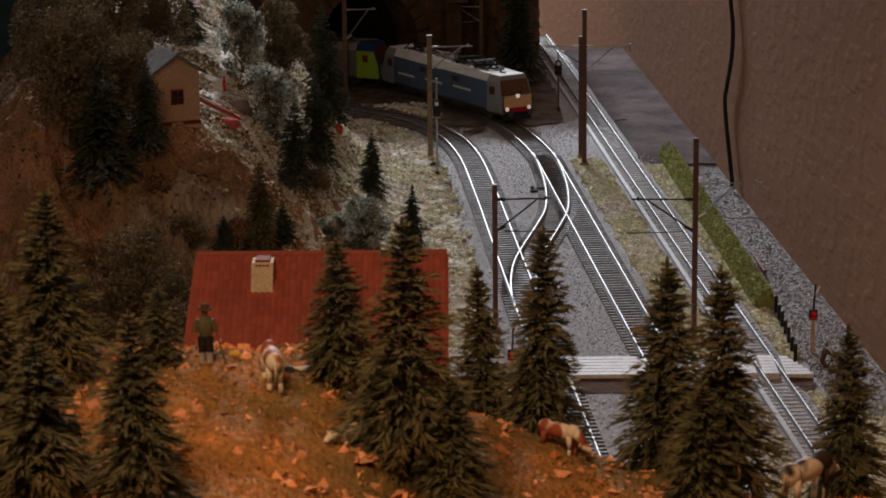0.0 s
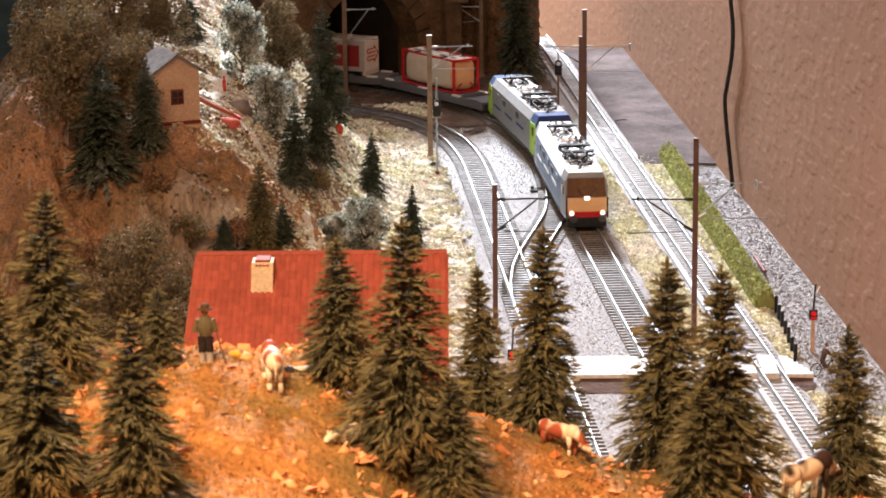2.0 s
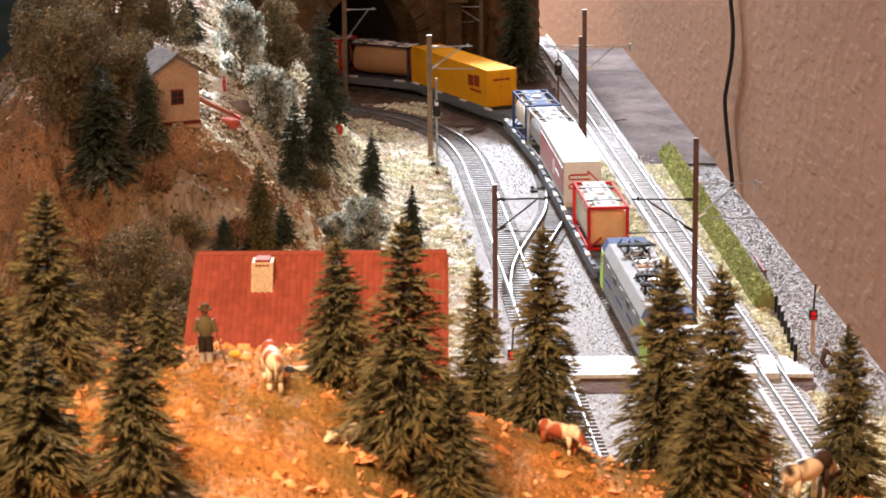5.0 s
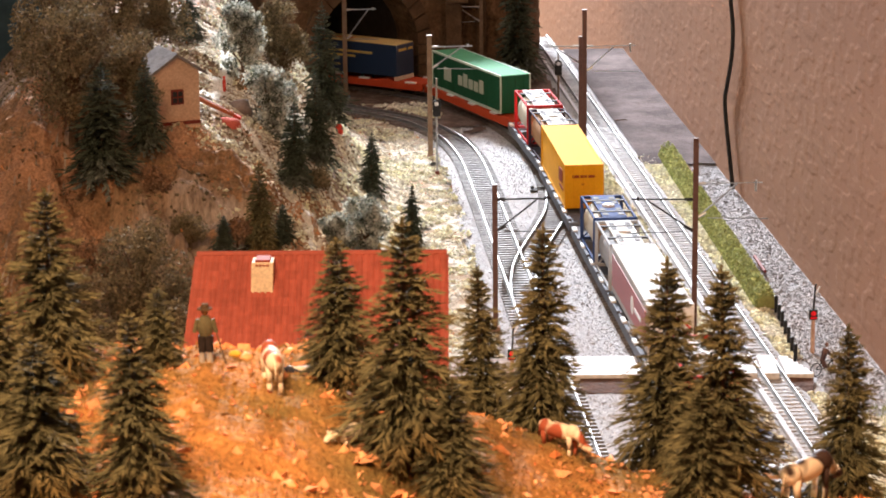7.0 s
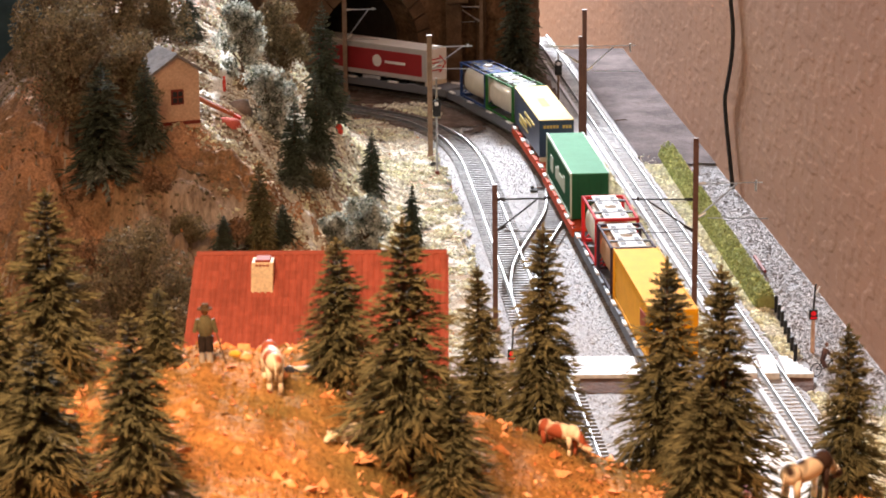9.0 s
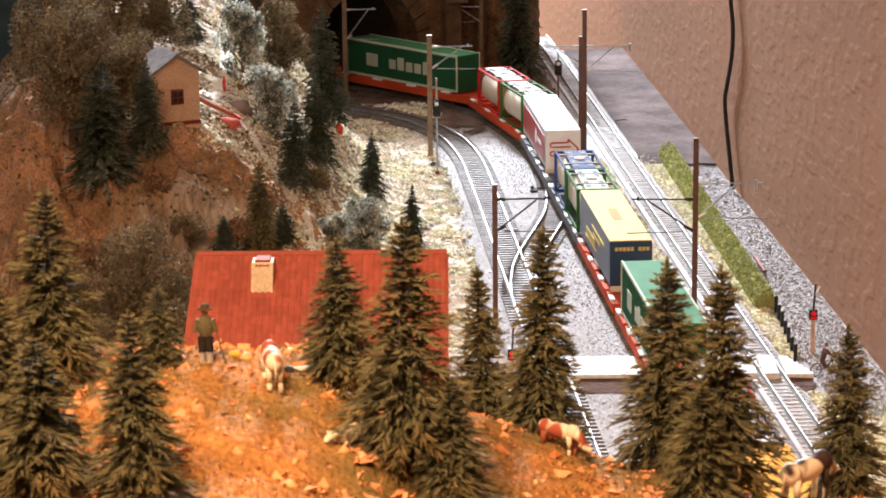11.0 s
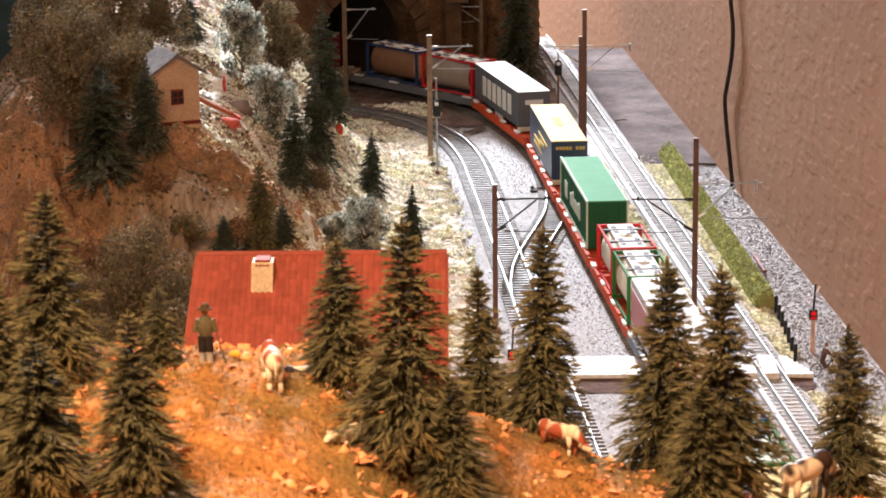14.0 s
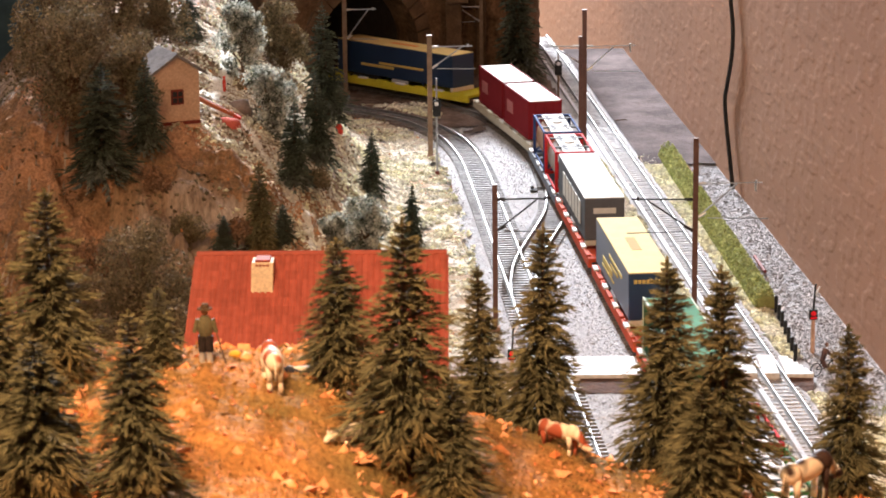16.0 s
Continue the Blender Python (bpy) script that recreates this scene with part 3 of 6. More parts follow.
scatter("leaf_flakes", 520, (-0.15, 0.07, 1.45, 2.45, verge_left), flat_h, (0.0012, 0.0026), M_FOAM_O, "rust-red fallen leaf flakes in the grass", "leaves", 8, 0.4)
scatter("leaf_flakes", 110, (0.09, 0.20, 1.62, 2.22, verge_mid), ballast_h, (0.0010, 0.0022), M_FOAM_O, "rust-red fallen leaf flakes in the grass", "leaves", 9, 0.4)
scatter("hill_scrub", 13000, (-0.40, -0.05, 1.15, 2.45, lambda x, y: 1.0 if hill_h(x, y) > 0.02 and fbm(x, y, 18, 3) > -0.05 else 0.12), hill_h, (0.0007, 0.0026), M_LEAF_B, "brown scrub and moss on the rocky hillside", "scrub", 10, 0.6)
sheet("slope_turf", -0.24, -0.03, 1.68, 2.42, 136, 358, lambda x, y: hill_h(x, y) + 0.0009, M_GRASS_DRY, "pale dry turf on the hill slope", "grass",
      keep=lambda x, y: 0.012 < hill_h(x, y) < 0.135 and fbm(x, y, 20, 12) > -0.12 + 1.2 * max(0.0, -0.17 - x) * 6 and y > 1.825 - 0.12 * smooth01(-0.125, -0.10, x) + 0.03 * fbm(x, y, 30, 13))
scatter("hill_grass", 20000, (-0.26, -0.04, 1.69, 2.45, lambda x, y: (1.0 if y > 1.81 - 0.12 * smooth01(-0.125, -0.10, x) else 0.0) * (0.25 + 0.75 * smooth01(-0.25, 0.1, fbm(x, y, 20, 12))) * smooth01(-0.22, -0.16, x) if hill_h(x, y) > 0.012 else 0), hill_h, (0.0009, 0.0023), M_FOAM, "pale grass clumps on the hill slope", "grass", 13, 0.6)
scatter("leaf_flakes", 900, (-0.36, -0.05, 1.15, 2.3, lambda x, y: 1.0 if hill_h(x, y) > 0.02 else 0), hill_h, (0.0011, 0.0026), M_FOAM_O, "rust-red fallen leaf flakes on the hillside", "leaves", 11, 0.4)

M_PATH_RIM = mat("pale_path_and_lit_rim", (0.78, 0.76, 0.69), (0.58, 0.54, 0.46), 0.95, scale=120, bump=0.0015, bscale=300, fine=0.2)
# upper strip is a path; the other two paint the backlit crest and slope
for way, half in (([(-0.1815, 2.155), (-0.1711, 2.115), (-0.1640, 2.055), (-0.1640, 1.990), (-0.1700, 1.930)], 0.0060), ([(-0.165, 1.905), (-0.1475, 1.905), (-0.1330, 1.880), (-0.1250, 1.868), (-0.1170, 1.848), (-0.1075, 1.842), (-0.0945, 1.832), (-0.082, 1.815)], 0.0030), ([(-0.112, 1.850), (-0.096, 1.815), (-0.088, 1.780), (-0.080, 1.745), (-0.070, 1.715)], 0.0085)):
    pts = catmull(way, 14)
    b = Build()
    for i, (x, y) in enumerate(pts):
        (xa, ya), (xb, yb) = pts[max(i - 1, 0)], pts[min(i + 1, len(pts) - 1)]
        d = Vector((yb - ya, xa - xb, 0)).normalized()
        for k in range(5):
            w = half * (k - 2) / 2 * (1 + 0.5 * fbm(x, y, 60, 3 + k))
            b.v.append((x + d.x * w, y + d.y * w, hill_h(x + d.x * w, y + d.y * w) + 0.0017 - 0.0002 * (k - 2) ** 2))
    b.f = [(i * 5 + k, i * 5 + k + 1, i * 5 + k + 6, i * 5 + k + 5) for i in range(len(pts) - 1) for k in range(4)]
    thing("path_and_rim", "pale strip on the hill slope, footpath and painted lit rim", "path", kind="structure", data=b.mesh("path_and_rim", M_PATH_RIM, True))
MEADOW_BOX = (-0.2, 0.2, 0.66, 1.0, lambda x, y: 1.0)
M_BLADE = mat("straw_grass_fibre", (0.42, 0.205, 0.068), (0.25, 0.15, 0.05), 0.9, scale=50, island=0.5)
M_FLAKE = mat("pale_orange_leaf_flakes", (0.86, 0.42, 0.21), (0.78, 0.29, 0.11), 0.85, scale=60, island=0.3)
scatter("meadow_grass", 52000, MEADOW_BOX, meadow_h, (0.0008, 0.0019), M_BLADE, "short straw-coloured grass fibres on the near meadow", "grass", 21, blade=True)
scatter("meadow_scrub", 2600, (-0.2, 0.2, 0.66, 1.0, lambda x, y: smooth01(0.0, 0.25, fbm(x, y, 26, 14))), meadow_h, (0.0006, 0.0014), M_BLADE, "low brown tufts in the near meadow", "scrub", 22, 0.7)
scatter("leaf_flakes", 1900, (-0.2, 0.2, 0.66, 0.96, lambda x, y: 0.2 + smooth01(-0.1, 0.3, fbm(x, y, 22, 15))), meadow_h, (0.0010, 0.0040), M_FLAKE, "pale orange fallen leaf flakes on the near meadow", "leaves", 23, 0.35)
scatter("meadow_straw", 2500, (-0.2, 0.2, 0.66, 0.96, lambda x, y: 1.0), lambda x, y: meadow_h(x, y) + 0.0006, (0.0004, 0.0011), M_FLAKE, "tiny orange leaf crumbs on the near meadow", "leaves", 24, 0.4)
scatter("ballast_stones", 30000, (-0.02, 0.235, 1.45, 2.45, lambda x, y: 1.0 if verge_mid(x, y) <= 0 and x < wall_x(y) - 0.004 and slab_edge(x, y) < 0.012 else 0.0), ballast_h, (0.0004, 0.0008),
        mat("ballast_stones", (0.52, 0.51, 0.515), (0.34, 0.335, 0.34), 0.9, scale=200, island=0.4), "fine grey ballast stones along the tracks", "ballast", 25, 0.6)
scatter("gravel_strip", 26000, (0.17, 0.31, 1.2, 2.3, lambda x, y: 1.0 if 0.0 < x - (0.2175 - 0.055 * (y - 1.74)) and x < wall_x(y) - 0.0006 else 0.0), ballast_h, (0.0004, 0.0009),
        mat("gravel_stones", (0.31, 0.298, 0.308), (0.205, 0.20, 0.21), 0.9, scale=200, island=0.25), "grey gravel strip along the room wall", "gravel", 26, 0.6)

M_TURF = mat("orange_autumn_turf", (0.36, 0.205, 0.112), (0.23, 0.142, 0.080), 0.95, scale=70, bump=0.003, bscale=350, c3=(0.44, 0.25, 0.15), fine=0.35)


def turf_at(x, y):
    """How far autumn turf covers the rock: full on the outer slope, in patches on the face."""
    return fbm(x, y, 13, 41) + 1.1 * smooth01(-0.205, -0.235, x) * smooth01(1.86, 1.78, y) - 0.05 * smooth01(-0.10, -0.05, x)


sheet("autumn_turf", -0.40, -0.06, 1.45, 1.86, 170, 200, lambda x, y: hill_h(x, y) + 0.0012, M_TURF, "orange-brown autumn turf on the rocky hillside", "grass", kind="stuff",
      keep=lambda x, y: turf_at(x, y) > 0.20 + 0.25 * fbm(x, y, 70, 43) and hill_h(x, y) > 0.012)
scatter("turf_fibres", 16000, (-0.36, -0.06, 1.45, 1.86, lambda x, y: smooth01(0.1, 0.3, turf_at(x, y)) if hill_h(x, y) > 0.012 else 0), hill_h, (0.0011, 0.0032), M_TURF, "short orange-brown grass fibres on the hillside", "grass", 44, blade=True)

# hedge along the narrow track
M_HEDGE = mat("yellow_green_hedge_foam", (0.38, 0.38, 0.15), (0.26, 0.275, 0.095), 0.9, scale=60, island=0.4, thin=0.25)


def hedge():
    r = random.Random(5)
    ob = thing("hedge", "clipped yellow-green foam hedge beside the narrow track", "hedge")
    core, v, f = Build(), [], []
    pts = [(0.1905 + (0.2150 - 0.1905) * t / 20, 2.243 - (2.243 - 1.745) * t / 20) for t in range(21)]
    core.sweep([(x, y, -0.004) for x, y in pts], [(-0.0060, 0.0), (0.0060, 0.0), (0.0056, 0.0060), (0.0, 0.0100), (-0.0056, 0.0060)])
    for i in range(14000):
        k = r.random() * 19.99
        a, b = pts[int(k)], pts[int(k) + 1]
        t = k - int(k)
        th = r.uniform(-0.2, 3.34)
        p = Vector((a[0] + (b[0] - a[0]) * t + 0.0072 * math.cos(th), a[1] + (b[1] - a[1]) * t + r.uniform(-0.001, 0.001), -0.003 + 0.0125 * max(0.05, math.sin(th)) * r.uniform(0.6, 1.08)))
        q, o = r.uniform(0.0006, 0.0014), len(v)
        u, w = Vector((r.gauss(0, 1), r.gauss(0, 1), r.gauss(0, 1))).normalized() * q, Vector((r.gauss(0, 1), r.gauss(0, 1), r.gauss(0, 1))).normalized() * q
        v.extend([tuple(p - u), tuple(p + w), tuple(p + u), tuple(p - w)])
        f.append((o, o + 1, o + 2, o + 3))
    part("core", core, M_HEDGE, ob)
    part("leaves", soup("leaves", v, f, M_HEDGE), M_HEDGE, ob)


hedge()
scatter("green_grass", 1500, (0.235, 0.29, 1.36, 1.52, lambda x, y: smooth01(0.244, 0.256, x) if x < wall_x(y) - 0.001 else 0.0), ballast_h, (0.0012, 0.0042), M_HEDGE, "yellow-green grass tufts beside the room wall", "grass", 71, blade=True)


# ---- tunnel portal and the mountain over it ----
M_ROCK_D = mat("dark_brown_rock", (0.10, 0.062, 0.036), (0.17, 0.105, 0.06), 0.95, scale=38, bump=0.006, bscale=90, fine=0.25)
M_STONE = mat("dark_brown_cut_stone", (0.09, 0.058, 0.036), (0.14, 0.09, 0.056), 0.9, scale=60, bump=0.0015, bscale=200)
# near-black: the unlit depth of the bore is put into its colour
M_BORE_DARK = mat("bore_darkness", (0.02, 0.016, 0.014), (0.03, 0.025, 0.02), 0.95, scale=30)
PORTAL = Matrix.Translation((-0.072, 2.580, 0.0)) @ Matrix.Rotation(math.atan2(0.6, 0.8), 4, "Z")


def arch_line(r, spring, z0, n=18):
    return [(-r, z0)] + [(-r * math.cos(math.pi * k / n), spring + r * math.sin(math.pi * k / n)) for k in range(n + 1)] + [(r, z0)]


def tunnel():
    ob = thing("tunnel_portal", "dark stone tunnel portal with a round arch over two tracks", "tunnel", kind="structure", m=PORTAL)
    r, sp, z0, zt = 0.060, 0.034, -0.006, 0.150
    inner = arch_line(r, sp, z0)
    outer = [(-0.115, z0)] + [(-0.115, sp), (-0.115, 0.11)] + [(-0.115 + 0.23 * k / 15, zt) for k in range(16)] + [(0.110, 0.11), (0.105, z0)]
    outer = outer[:len(inner)] if len(outer) >= len(inner) else outer + [outer[-1]] * (len(inner) - len(outer))
    b = Build()
    n = len(inner)
    for y in (0.0, 0.03):
        b.v += [(x, y, z) for x, z in inner] + [(x, y, z) for x, z in outer]
    for k in range(n - 1):
        b.f += [(k, k + 1, n + k + 1, n + k), (2 * n + k, 3 * n + k, 3 * n + k + 1, 2 * n + k + 1), (k, 2 * n + k, 2 * n + k + 1, k + 1), (n + k, n + k + 1, 3 * n + k + 1, 3 * n + k)]
    part("face_wall", b, M_ROCK_D, ob)
    # ring of cut stones
    for k in range(15):
        a0, a1 = math.pi * k / 15 + 0.012, math.pi * (k + 1) / 15 - 0.012
        q = Build()
        q.add([(-R * math.cos(a), y, sp + R * math.sin(a)) for y in (-0.004, 0.004) for R in (r, r + 0.016) for a in (a0, a1)],
              [(0, 1, 3, 2), (4, 6, 7, 5), (0, 4, 5, 1), (2, 3, 7, 6), (0, 2, 6, 4), (1, 5, 7, 3)])
        part("arch_stone", q, M_STONE, ob)
    for s in (-1, 1):
        for j in range(4):
            x0, x1 = sorted((s * r, s * (r + (0.018 if j % 2 else 0.014))))
            part("pier_stone", Build().box(x0, x1, -0.004, 0.004, -0.006 + 0.01 * j, 0.0034 + 0.01 * j, 0.0006), M_STONE, ob)
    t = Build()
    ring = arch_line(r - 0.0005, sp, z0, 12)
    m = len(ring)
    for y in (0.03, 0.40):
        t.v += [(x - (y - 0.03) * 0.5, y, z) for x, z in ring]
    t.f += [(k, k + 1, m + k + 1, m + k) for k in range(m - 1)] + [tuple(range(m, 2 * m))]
    part("bore", t, M_BORE_DARK, ob)


tunnel()


def mountain_h(x, y):
    return 0.160 + 0.02 * fbm(x, y, 12, 21) - 0.5 * max(0, y - 2.78)


def cliff():
    """Rock face beside the portal and the mountain's top."""
    line = [(0.012, 2.645), (0.035, 2.665), (0.06, 2.672), (0.085, 2.690), (0.098, 2.73), (0.10, 2.80)]
    b, nz = Build(), 26
    pts = catmull(line, 8)
    n = len(pts)
    for j in range(nz + 1):
        z = -0.006 + 0.155 * j / nz
        for x, y in pts:
            k = 0.010 * fbm(x * 3 + z, y * 3 + z * 2, 20, 31) + 0.004 * fbm(x + z, y - z, 70, 33)
            b.v.append((x + k * 0.5, y + k, z))
    for j in range(nz):
        b.f += [(j * n + i, j * n + i + 1, (j + 1) * n + i + 1, (j + 1) * n + i) for i in range(n - 1)]
    thing("rock_face", "brown rock face beside the tunnel mouth", "rock", kind="structure", data=b.mesh("rock_face", M_ROCK_D, True))
    for x, y, w, h in ((0.013, 2.632, 0.016, 0.145), (0.040, 2.655, 0.010, 0.145)):
        thing("stone_pillar", "brown stone pillar beside the tunnel mouth", "pillar", kind="structure",
              data=Build().box(x - w / 2, x + w / 2, y - 0.006, y + 0.03, -0.006, h, 0.0015).mesh("stone_pillar", M_STONE))
    part_line = Build().box(-0.011, 0.011, -0.012, 0.0, 0.0, 0.012, 0.001)
    thing("stone_corbel", "small brown stone block on the rock face", "stone", m=Matrix.Translation((0.0165, 2.628, 0.0735)), data=part_line.mesh("stone_corbel", M_STONE))
    # out of view; added at a height that shades the track before the tunnel
    top = thing("unseen_mountain_top", "unseen brown rock top of the tunnel mountain, shading the curve", "rock", kind="structure")
    v, f, nx, ny = [], [], 40, 24
    for j in range(ny + 1):
        for i in range(nx + 1):
            x, y = -0.33 + 0.43 * i / nx, 2.50 + 0.34 * j / ny
            v.append((x, max(y, 2.50 + max(0, (x + 0.17)) * 0.72), mountain_h(x, y)))
    for j in range(ny):
        f += [(j * (nx + 1) + i, j * (nx + 1) + i + 1, (j + 1) * (nx + 1) + i + 1, (j + 1) * (nx + 1) + i) for i in range(nx)]
    part("rock_skin", soup("rock_skin", v, f, M_ROCK_D, True), M_ROCK_D, top)
    part("rock_back", Build().box(-0.33, 0.10, 2.835, 2.842, -0.01, 0.13), M_ROCK_D, top)


cliff()


# ---- level crossing ----
def crossing():
    ob = thing("level_crossing", "white planked level crossing over both tracks", "crossing", kind="structure")
    m = mat("white_washed_plank", (0.78, 0.78, 0.79), (0.66, 0.66, 0.68), 0.6, scale=60, island=0.1)
    y0, n, dy = 1.5765, 6, 0.0068

    dull = mat("grey_brown_plank", (0.30, 0.22, 0.17), (0.20, 0.15, 0.12), 0.8, scale=90, island=0.25)

    def row(xa, xb, z, mm=m):
        for k in range(n):
            y = y0 + k * dy
            part("plank", Build().box(xa, xb, y, y + dy - 0.0006, -0.0035, z, 0.0003), mm, ob)

    bx, cx = straight_x(1.597), narrow_x(1.597)
    ax = SX[1.6]
    row(0.004, ax - 0.0108, 0.0008, dull)
    row(ax - 0.0068, ax + 0.0068, 0.0006)
    row(ax + 0.0108, bx - 0.0108, 0.0008)
    row(bx - 0.0068, bx + 0.0068, 0.0006)
    row(bx + 0.0108, cx - 0.0086, 0.0008)
    row(cx - 0.0048, cx + 0.0048, 0.0006)
    for k in range(n):
        y = y0 - 0.003 + k * dy
        part("plank", Build().box(cx + 0.0086, 0.2235 - k * 0.0022, y, y + dy - 0.0006, -0.0035, 0.0008, 0.0003), m, ob)
    part("earth_ramp", Build().sweep([(0.082, 1.567, -0.0045), (bx - 0.012, 1.567, -0.0045)], [(-0.0085, 0.0032), (0.012, 0.0002), (0.012, -0.002), (-0.0085, -0.002)]), mat("red_brown_earth", (0.12, 0.065, 0.045), (0.08, 0.045, 0.035), 0.95, scale=150, bump=0.001), ob)
    part("earth_ramp", Build().sweep([(cx + 0.009, 1.565, -0.0045), (0.222, 1.563, -0.0045)], [(-0.0085, 0.0032), (0.010, 0.0002), (0.010, -0.002), (-0.0085, -0.002)]), MATS["red_brown_earth"], ob)


crossing()
# pale strip along the narrow track
M_STRIP = mat("pale_grey_edge_strip", (0.50, 0.50, 0.53), (0.42, 0.42, 0.45), 0.6, scale=80)
for ya, yb in ((2.75, 1.625), (1.57, 1.22)):
    thing("edge_strip", "pale grey edging strip along the narrow-gauge track", "edging", kind="structure",
          data=Build().sweep([(narrow_x(y) - 0.0135, y, -0.005) for y in (ya, (ya + yb) / 2, yb)], [(-0.0018, 0.0), (0.0012, 0.0), (0.0012, 0.0036), (-0.0018, 0.0036)]).mesh("edge_strip", M_STRIP))


# turnout frog and switch lever at the crossover
def turnout_gear():
    ob = thing("switch_lever", "small dark switch lever beside the crossover", "lever", m=Matrix.Translation((0.073, 2.118, -0.004)))
    part("base", Build().box(-0.003, 0.003, -0.0035, 0.0035, 0, 0.0012, 0.0003), M_DARKFRAME, ob)
    part("rod", Build().rod((0, 0, 0.002), (0.012, 0.003, 0.002), 0.0005), M_STEEL, ob)
    part("weight", Build().ball((-0.001, 0, 0.0028), 0.0016, 0.0022, 0.0016), M_BLACK, ob)


turnout_gear()


# ---- catenary masts ----
def mast(x, y, h, material, arms, w=0.0021, label="brown painted catenary mast with steel bracket arm", zb=-0.005):
    ob = thing("catenary_mast", label, "mast", "catenary masts", m=Matrix.Translation((x, y, zb)))
    H = h - zb
    b = Build()
    b.box(-w, w, -w, -w * 0.55, 0.004, H)
    b.box(-w, w, w * 0.55, w, 0.004, H)
    b.box(-w * 0.35, w * 0.35, -w * 0.55, w * 0.55, 0.004, H)
    part("post", b, material, ob)
    part("foot", Build().box(-w * 2, w * 2, -w * 2, w * 2, 0, 0.004, 0.0006), mat("mast_footing", (0.30, 0.2, 0.15), None, 0.9, scale=200), ob)
    part("cap", Build().box(-w * 1.1, w * 1.1, -w * 1.1, w * 1.1, H, H + 0.0012, 0.0003), material, ob)
    for s, z1, z2, reach, bright, *stay in arms:
        z1, z2 = z1 * H, z2 * H
        m = M_STEEL if bright else M_BLACK
        part("bracket_tube", Build().rod((s * w, 0, z1), (s * reach, 0, z1 + 0.0006), 0.0004 if stay else 0.0006), m, ob)
        part("bracket_stay", Build().rod((s * w, 0, z2), (s * reach * (stay[0] if stay else 0.76), 0, z1), 0.0006), m, ob, "diagonal stay tube")
        part("steady_arm", Build().rod((s * reach * 0.18, 0, z2 - 0.0005), (s * reach * 1.08, -0.002, z2 - 0.0008), 0.00035), m, ob)
        for z in (z1, z2):
            part("insulator", Build().rod((s * w, 0, z), (s * (w + 0.005), 0, z + (0.0002 if z == z1 else 0.003)), 0.0011, 0.0010, 8), m, ob)
        part("contact_clamp", Build().box(s * reach * 0.9 - 0.0008, s * reach * 0.9 + 0.0008, -0.0008, 0.0008, z1 - (0.0050 if stay else 0.0004), z1 + 0.0022, 0.0003), m, ob)
    return ob


mast(-0.0097, 2.2512, 0.1002, M_TAN_MAST, [(1, 0.915, 0.745, 0.036, True)], label="weathered tan catenary mast with steel bracket arm")
mast(0.1187, 2.2139, 0.126, M_BROWN_MAST, [(1, 0.775, 0.62, 0.042, True, 0.58)], 0.0018)
mast(0.1170, 2.2445, 0.0989, M_BROWN_MAST, [(-1, 0.93, 0.80, 0.030, True)], 0.0015)
mast(0.1587, 1.6577, 0.1288, M_BROWN_MAST, [(-1, 0.715, 0.565, 0.040, False), (1, 0.79, 0.63, 0.042, True, 0.62)], 0.0016)
mast(0.0336, 1.6969, 0.092, M_BROWN_MAST, [(1, 0.91, 0.70, 0.036, False)], 0.0016)
mast(-0.0915, 2.5564, 0.120, M_TAN_MAST, [(1, 0.66, 0.44, 0.030, True)], 0.0021, "dim brown catenary mast before the tunnel")
mast(0.0400, 2.640, 0.110, M_TAN_MAST, [(-1, 0.62, 0.5, 0.030, True)], 0.0018, "dim brown catenary mast before the rock face")


# ---- signals ----
def disc_signal(x, y, h, label, post):
    ob = thing("railway_signal", label, "signal", "railway signals", m=Matrix.Translation((x, y, -0.005)))
    part("post", Build().rod((0, 0, 0), (0, 0, h), 0.0010, 0.0008, 8), post, ob)
    part("head", Build().box(-0.0032, 0.0032, -0.0018, 0.0018, h * 0.62, h * 0.62 + 0.0105, 0.001), M_BLACK, ob)
    part("target_disc", Build().rod((0, -0.002, h * 0.62 + 0.0105), (0, 0.0, h * 0.62 + 0.0105), 0.0036, 0.0036, 16), M_BLACK, ob)
    part("lens", Build().ball((0, -0.0024, h * 0.62 + 0.0108), 0.0018, 0.001, 0.0018), mat("signal_lens", (0.85, 0.87, 0.9), None, 0.15, scale=50, spec=0.8), ob, "pale glass signal lens")
    part("rung_box", Build().box(-0.0016, 0.0016, -0.0016, 0.0016, 0.0, 0.006, 0.0004), mat("rust_base", (0.22, 0.08, 0.06), None, 0.8, scale=200), ob)
    return ob


disc_signal(-0.004, 2.1749, 0.083, "black round-headed railway signal on a slim grey post", M_STEEL)
disc_signal(0.1077, 2.4571, 0.0565, "black oval railway signal on a tan post", M_TAN_MAST)


